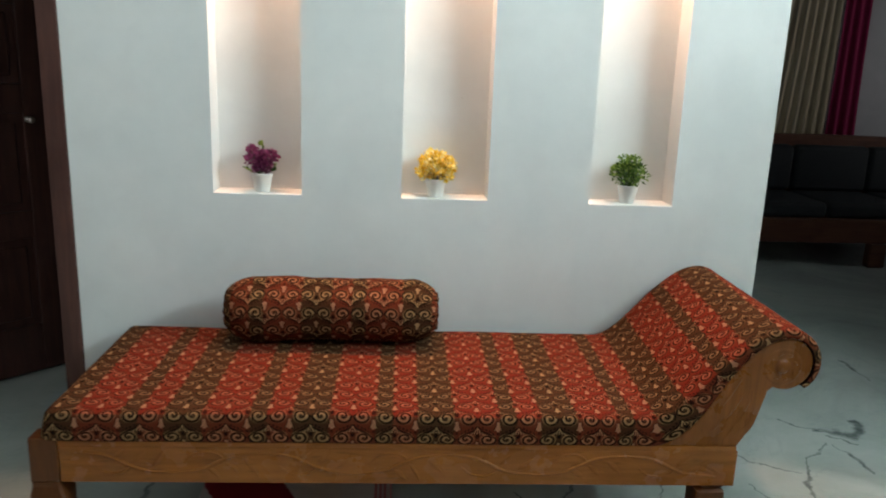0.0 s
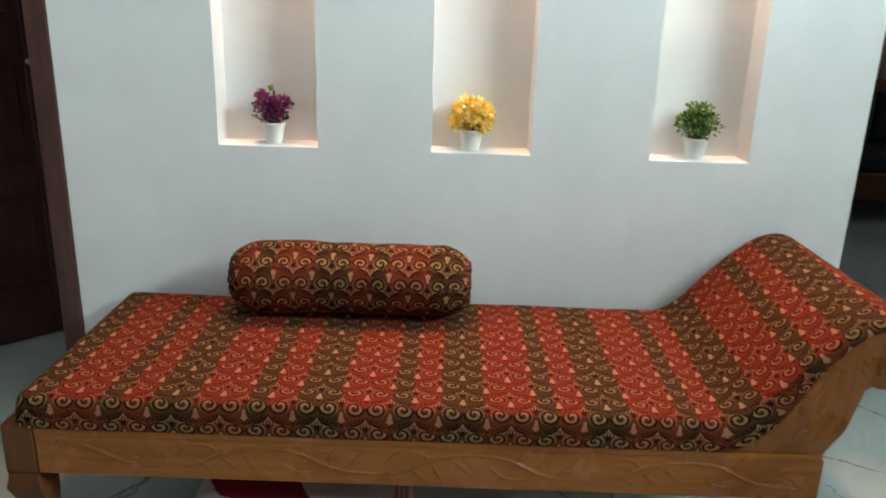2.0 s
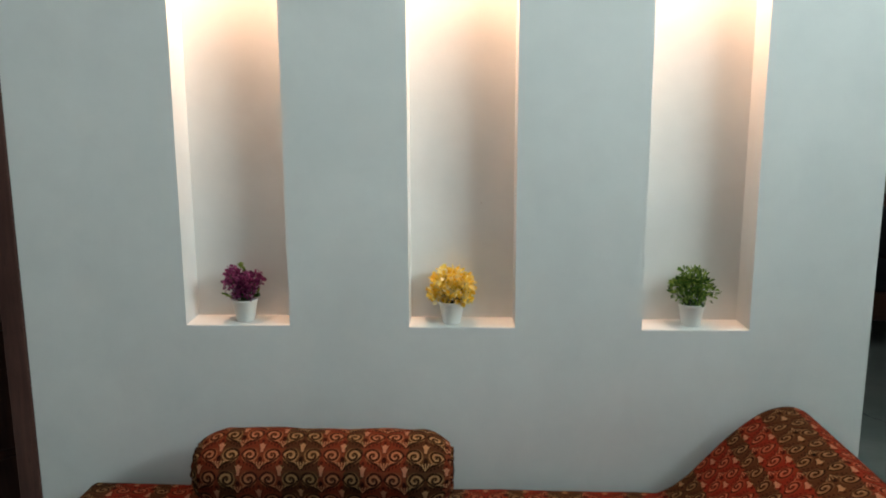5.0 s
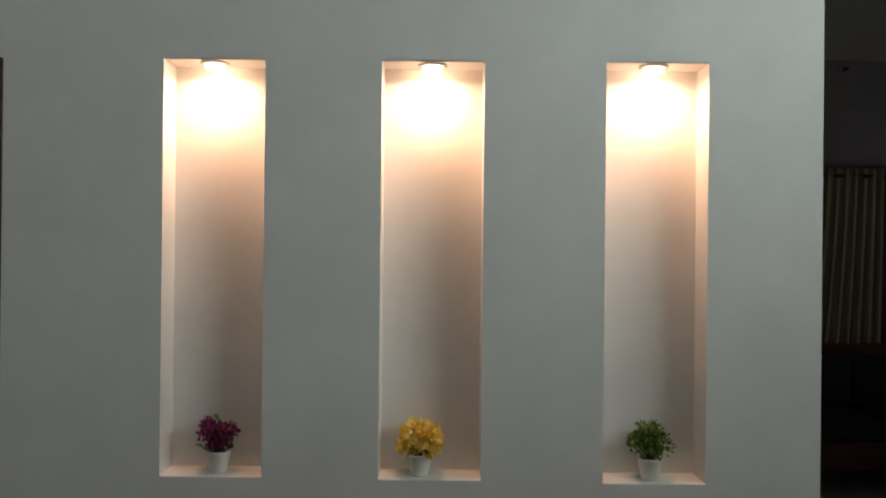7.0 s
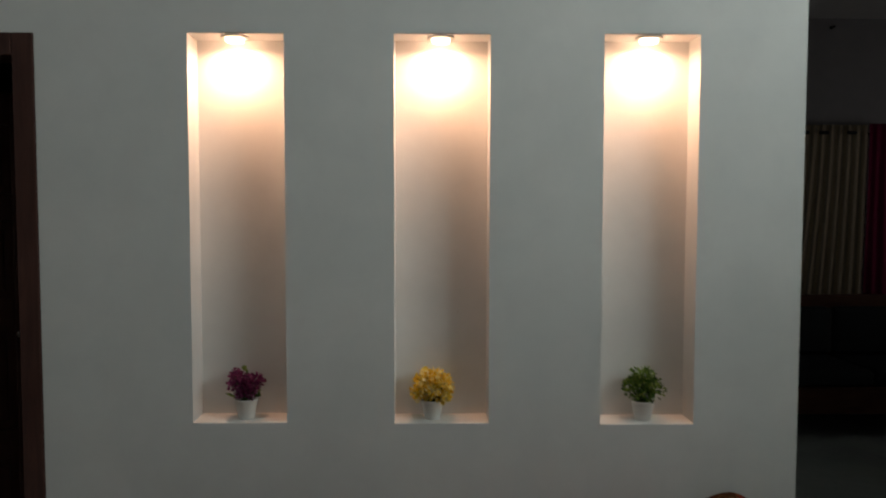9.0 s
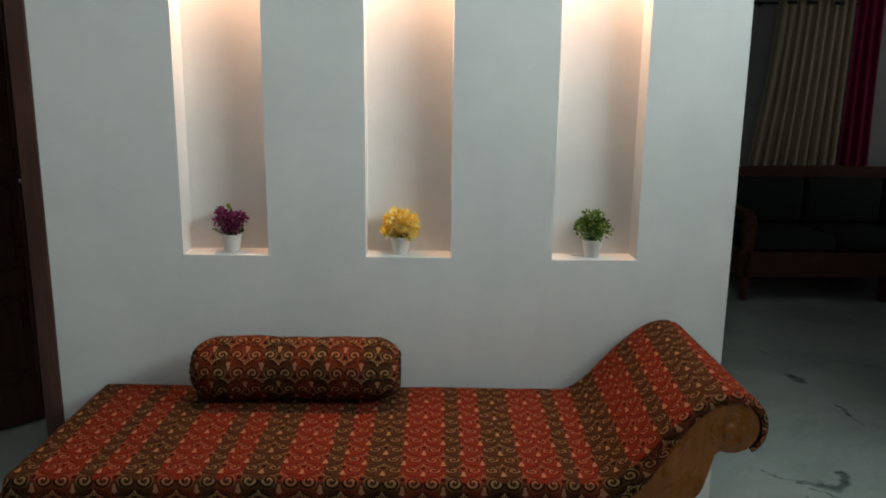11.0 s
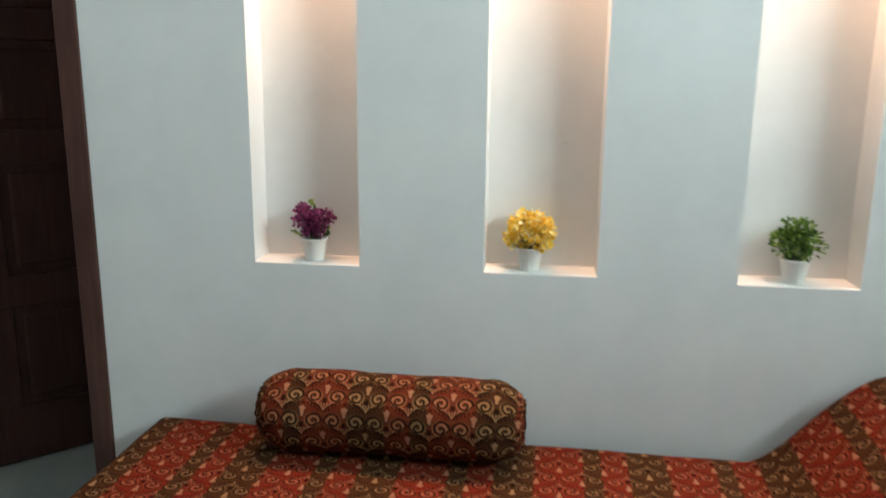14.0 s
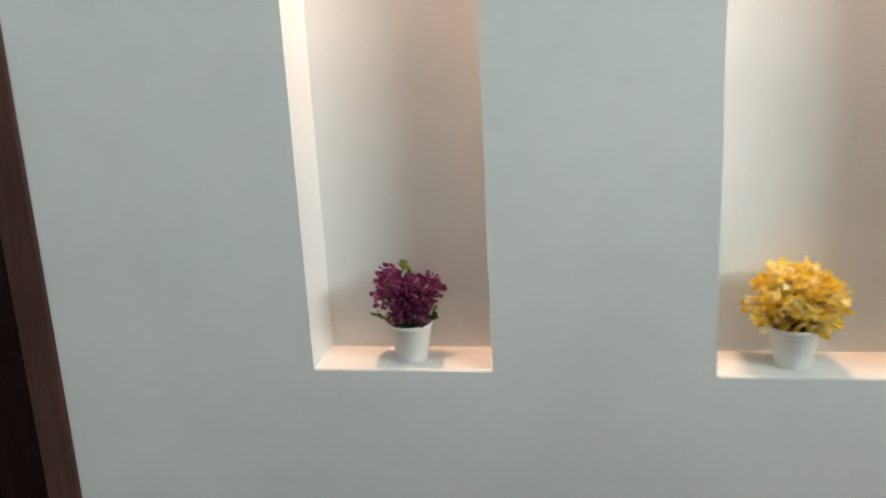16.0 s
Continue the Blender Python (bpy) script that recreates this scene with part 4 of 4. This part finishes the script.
def plant(x, z, name, label, leaf_mat, seed, clumps, count, length, broad, spare=()):
    """An artificial pot plant: cup pot, wire stems, and a loose head of leaf clumps (across, above the rim, radius)."""
    top = tagged(holder(name, pose(x, 0.047, z)), label, "potted plant", "niche plants")
    pot(top)
    rng = random.Random(seed)
    stems, leaves, sprigs = bmesh.new(), bmesh.new(), bmesh.new()
    core = Vector((0, -0.004, 0.075))
    for cx, cz, r in clumps:
        for rank in range(3):
            centre = Vector((cx + rng.uniform(-0.3, 0.3) * r, (0.022, -0.008, -0.034)[rank] * (0.4 + 0.6 * rng.random()), 0.060 + cz + rng.uniform(-0.25, 0.25) * r))
            root = Vector((cx * 0.25, centre.y * 0.3, 0.050))
            tube(stems, curve_through([root, root.lerp(centre, 0.5) + Vector((0, 0, 0.006)), centre], 5), 0.0009, 5, False)
            for _ in range(max(6, int(count * (r / 0.022) ** 2))):
                d = Vector((rng.gauss(0, 1), rng.gauss(0, 1), rng.gauss(0.25, 1))).normalized()
                pos = centre + d * r * rng.uniform(0.25, 0.95)
                away = (d + (pos - core).normalized() * 0.6 + Vector((rng.uniform(-1, 1), rng.uniform(-1, 1), rng.uniform(-1, 1))) * 0.6).normalized()
                leaf_blade(leaves, pos, away, Vector((rng.uniform(-1, 1), rng.uniform(-1, 1), 0.6)), rng.uniform(*length), rng.uniform(*broad), rng.uniform(-0.6, 1.0))
    for cx, cz, lean in spare:
        for q in range(7):
            d = Vector((lean + rng.uniform(-0.5, 0.5), -0.3 + rng.uniform(-0.5, 0.5), 0.8)).normalized()
            leaf_blade(sprigs, Vector((cx, -0.012, 0.060 + cz)) + d * 0.004 * q, d, Vector((0.3, 1, 0.2)), rng.uniform(0.012, 0.018), rng.uniform(0.006, 0.010), 0.5)
    for bm in (leaves, sprigs):
        for v in bm.verts:
            v.co.y = max(-0.066, min(v.co.y, 0.048))
    part("stems", stems, STEM_GREEN, top)
    tagged(part("leaves", leaves, leaf_mat, top), kind="stuff")
    if spare:
        tagged(part("green_leaves", sprigs, GREEN_LEAF, top, "a few green leaves among the blossom"), kind="stuff")
    else:
        sprigs.free()
    return top


plant(-0.585, 0.879, "purple_plant", "purple artificial plant in a white plastic pot", PURPLE_LEAF, 3,
      ((-0.029, 0.071, 0.017), (-0.036, 0.044, 0.016), (-0.015, 0.051, 0.022), (0.001, 0.031, 0.024), (0.004, 0.057, 0.015), (0.026, 0.052, 0.018), (0.040, 0.046, 0.011), (0.017, 0.024, 0.018), (-0.014, 0.016, 0.016)),
      84, (0.006, 0.0105), (0.005, 0.009), ((0.002, 0.076, 0.1), (-0.026, 0.002, -1.2), (0.024, 0.004, 1.0)))
plant(-0.026, 0.875, "yellow_plant", "yellow artificial flowers in a white plastic pot", YELLOW_LEAF, 8,
      ((-0.045, 0.027, 0.014), (-0.033, 0.048, 0.018), (-0.017, 0.069, 0.015), (0.010, 0.068, 0.016), (0.033, 0.050, 0.018), (0.046, 0.030, 0.013), (0.0, 0.042, 0.030), (0.018, 0.016, 0.020), (-0.024, 0.016, 0.019), (0.041, 0.012, 0.011)),
      46, (0.011, 0.018), (0.010, 0.016))
plant(0.614, 0.870, "green_plant", "green artificial shrub in a white plastic pot", GREEN_LEAF, 5,
      ((-0.043, 0.048, 0.014), (-0.048, 0.027, 0.010), (-0.016, 0.083, 0.014), (0.012, 0.078, 0.015), (0.030, 0.056, 0.017), (0.046, 0.035, 0.012), (-0.005, 0.046, 0.028), (-0.026, 0.057, 0.018), (0.005, 0.020, 0.023), (0.026, 0.022, 0.016), (-0.026, 0.020, 0.016)),
      46, (0.009, 0.016), (0.0048, 0.008))


# ---- under the daybed ----
def folded_towel():
    """A thick towel folded in four, fold to one side and hem to the other."""
    bm = bmesh.new()
    uv = bm.loops.layers.uv.new("UVMap")
    x0, x1, y0, y1 = -0.700, -0.160, -0.50, -0.16
    path = [(x0 + 0.075, 0.014), (x0 + 0.20, 0.016), (x1 - 0.14, 0.015), (x1 - 0.03, 0.017), (x1 - 0.002, 0.027), (x1 - 0.03, 0.039), (x1 - 0.15, 0.038), (x0 + 0.17, 0.045), (x0 + 0.04, 0.049),
            (x0 + 0.004, 0.060), (x0 + 0.045, 0.074), (x0 + 0.16, 0.078), (x1 - 0.20, 0.071), (x1 - 0.06, 0.070), (x1 - 0.004, 0.066)]
    line = curve_through([(x, 0, z) for x, z in path], 12)
    rings = []
    for i, p in enumerate(line):
        d = (line[min(i + 1, len(line) - 1)] - line[max(i - 1, 0)]).normalized()
        up = Vector((-d.z, 0, d.x))
        ring = []
        for j in range(15):
            f = j / 14
            yy = y0 + (y1 - y0) * f + noise.noise(Vector((p.x * 5, p.z * 30, f))) * 0.012 + 0.010 * math.sin(p.z * 90)
            lift = noise.noise(Vector((p.x * 9, yy * 8, p.z * 20))) * 0.0055
            ring.append((bm.verts.new((p.x, yy, max(0.003, p.z + lift - up.z * 0))), p.x - x0, yy - y0, up))
        rings.append(ring)
    for a, b in zip(rings, rings[1:]):
        for j in range(14):
            f = bm.faces.new((a[j][0], a[j + 1][0], b[j + 1][0], b[j][0]))
            for loop, q in zip(f.loops, (a[j], a[j + 1], b[j + 1], b[j])):
                loop[uv].uv = (q[1], q[2])
    ob = part("folded_towel", bm, TOWEL, smooth=True)
    mod = ob.modifiers.new("thickness", "SOLIDIFY")
    mod.thickness, mod.offset = 0.020, 0.0
    return tagged(ob, "folded white towel with red blocks and red hem on the floor", "towel")


folded_towel()


# ---- the living room beyond ----
def sofa():
    x0, x1, y0, y1 = 2.22, 4.15, 2.62, 3.38
    top = tagged(holder("sofa", pose((x0 + x1) / 2, (y0 + y1) / 2, 0)), "dark wooden sofa with dark blue cushions and carved top rail", "sofa")
    w, d = (x1 - x0) / 2, (y1 - y0) / 2
    part("seat_rail", boxed(-w + 0.05, w - 0.05, -d, -d + 0.05, 0.17, 0.34, 0.008), SOFA_WOOD, top)
    part("seat_rail", boxed(-w + 0.05, w - 0.05, d - 0.09, d - 0.05, 0.17, 0.34, 0.008), SOFA_WOOD, top)
    for s in (-1, 1):
        part("side_rail", boxed(min(s * w, s * (w - 0.05)), max(s * w, s * (w - 0.05)), -d + 0.05, d - 0.06, 0.17, 0.34, 0.006), SOFA_WOOD, top)
        arm = [(-d - 0.02, 0.34), (-d + 0.035, 0.34), (-d + 0.04, 0.50), (-d + 0.07, 0.575), (d - 0.06, 0.60), (d - 0.06, 0.64), (-d + 0.06, 0.625), (-d - 0.01, 0.595), (-d - 0.045, 0.54), (-d - 0.03, 0.46)]
        bm = prism([(a, b) for a, b in arm], -0.035, 0.035, 0.008)
        bmesh.ops.transform(bm, matrix=pose(s * (w - 0.03), 0, 0, 0, 0, 90), verts=bm.verts)
        part("arm", bm, SOFA_WOOD, top)
        for yy in (-d + 0.005, d - 0.10):
            part("leg", lathe([(0.020, 0.0), (0.026, 0.015), (0.022, 0.05), (0.036, 0.10), (0.040, 0.15), (0.036, 0.172)], 16, (s * (w - 0.045), yy + 0.035, 0)), SOFA_WOOD, top, smooth=True)
    part("leg", boxed(0.02, 0.14, -d - 0.03, -d + 0.05, 0.0, 0.169, 0.012), SOFA_WOOD, top)
    back = [(-w + 0.02, 0.34), (w - 0.02, 0.34), (w - 0.02, 0.82), (w * 0.5, 0.845), (0, 0.85), (-w * 0.5, 0.845), (-w + 0.02, 0.82)]
    part("back_frame", prism(back, d - 0.05, d - 0.01, 0.008), SOFA_WOOD, top)
    part("top_rail", prism([(-w, 0.775), (w, 0.775), (w, 0.845), (w * 0.5, 0.866), (0, 0.872), (-w * 0.5, 0.866), (-w, 0.845)], d - 0.075, d + 0.0, 0.01), SOFA_WOOD, top)
    for k in range(3):
        a = -w + 0.07 + k * (2 * w - 0.14) / 3
        b = a + (2 * w - 0.14) / 3 - 0.006
        part("seat_cushion", boxed(a, b, -d + 0.02, d - 0.14, 0.341, 0.45, 0.035, 4), LEATHER, top, smooth=True)
        part("back_cushion", boxed(a, b, d - 0.20, d - 0.078, 0.452, 0.795, 0.04, 4), LEATHER, top, smooth=True)
    return top


sofa()


def curtain(name, label, x_top, x_bot, y, z0, z1, material, folds, seed, tabs=()):
    """A hanging cloth in soft folds, wider or narrower below, with fabric tabs over a rod."""
    top = tagged(holder(name, pose(0, y, 0)), label, "curtain", "living room curtains")
    rng = random.Random(seed)
    bm = bmesh.new()
    uv = bm.loops.layers.uv.new("UVMap")
    nx, nz = folds * 10, 20
    grid = []
    ph = rng.uniform(0, 6)
    for j in range(nz + 1):
        f = j / nz
        z = z1 + (z0 - z1) * f
        a = x_top[0] + (x_bot[0] - x_top[0]) * f ** 1.5
        b = x_top[1] + (x_bot[1] - x_top[1]) * f ** 1.5
        row = []
        for i in range(nx + 1):
            g = i / nx
            depth = (0.008 + 0.013 * f) * math.sin(2 * math.pi * folds * g + ph + 0.5 * math.sin(3 * f)) + 0.01 * noise.noise(Vector((g * 5, f * 2, seed)))
            row.append((bm.verts.new((a + (b - a) * g, depth, z)), g * (x_top[1] - x_top[0]) * 1.6, f * (z1 - z0)))
        grid.append(row)
    for r0, r1 in zip(grid, grid[1:]):
        for i in range(nx):
            f = bm.faces.new((r0[i][0], r0[i + 1][0], r1[i + 1][0], r1[i][0]))
            for loop, q in zip(f.loops, (r0[i], r0[i + 1], r1[i + 1], r1[i])):
                loop[uv].uv = q[1:]
    cloth = part("cloth", bm, material, top, smooth=True)
    mod = cloth.modifiers.new("thickness", "SOLIDIFY")
    mod.thickness = 0.003
    for t in tabs:
        part("eyelet", boxed(t - 0.036, t + 0.036, -0.045, -0.028, z1 - 0.075, z1 - 0.048, 0.004), BLACK_PLASTIC, top, "dark rod slot")
    return top


curtain("beige_curtain", "beige striped curtain hanging in soft folds", (2.70, 3.285), (2.44, 3.265), FAR_Y - 0.10, 0.004, 2.135, CURTAIN_CLOTH, 9, 1, (2.78, 2.93, 3.14))
curtain("magenta_curtain", "dark magenta curtain panel hanging in folds", (3.295, 3.505), (3.275, 3.545), FAR_Y - 0.10, 0.004, 2.145, MAGENTA_CLOTH, 3, 2)


def curtain_rod(x0, x1, z):
    """A dark rod behind the curtain heads, on two wall brackets."""
    top = tagged(holder("curtain_rod", pose(0, FAR_Y - 0.072, z)), "thin dark metal curtain rod on wall brackets", "curtain rod")
    rod = lathe([(0.010, x0), (0.010, x1)], 12)
    bmesh.ops.transform(rod, matrix=pose(0, 0, 0, 0, 90), verts=rod.verts)
    part("rod", rod, BLACK_PLASTIC, top, smooth=True)
    for x, sgn in ((x0, -1), (x1, 1)):
        knob = lathe([(0.010, 0.0), (0.017, 0.004), (0.021, 0.016), (0.017, 0.028), (0.004, 0.034)], 14)
        bmesh.ops.transform(knob, matrix=pose(x, 0, 0, 0, 90 * sgn), verts=knob.verts)
        part("finial", knob, BLACK_PLASTIC, top, smooth=True)
        part("bracket", boxed(x - sgn * 0.06 - 0.008, x - sgn * 0.06 + 0.008, 0.0, 0.072, -0.020, 0.008, 0.003), BLACK_PLASTIC, top)


curtain_rod(2.52, 3.80, 2.075)


def nail(x, y, z):
    bm = lathe([(0.0012, -0.02), (0.0012, 0.003), (0.0019, 0.0030), (0.0019, 0.0035), (0.0005, 0.0038)], 10)
    bmesh.ops.transform(bm, matrix=pose(x, y, z, 90), verts=bm.verts)
    return tagged(part("nail", bm, CHROME), "tiny grey nail head in the back of the niche", "nail")


def wall_hook(x, z):
    bm = lathe([(0.012, 0.0), (0.014, 0.006), (0.006, 0.010), (0.006, 0.035), (0.011, 0.040), (0.010, 0.047), (0.001, 0.049)], 14)
    bmesh.ops.transform(bm, matrix=pose(x, FAR_Y, z, 90), verts=bm.verts)
    return tagged(part("wall_hook", bm, BLACK_PLASTIC, smooth=True), "small dark metal hook high on the grey wall", "hook")


wall_hook(3.03, 2.88)
nail(0.053, NICHE_DEEP, 1.193)
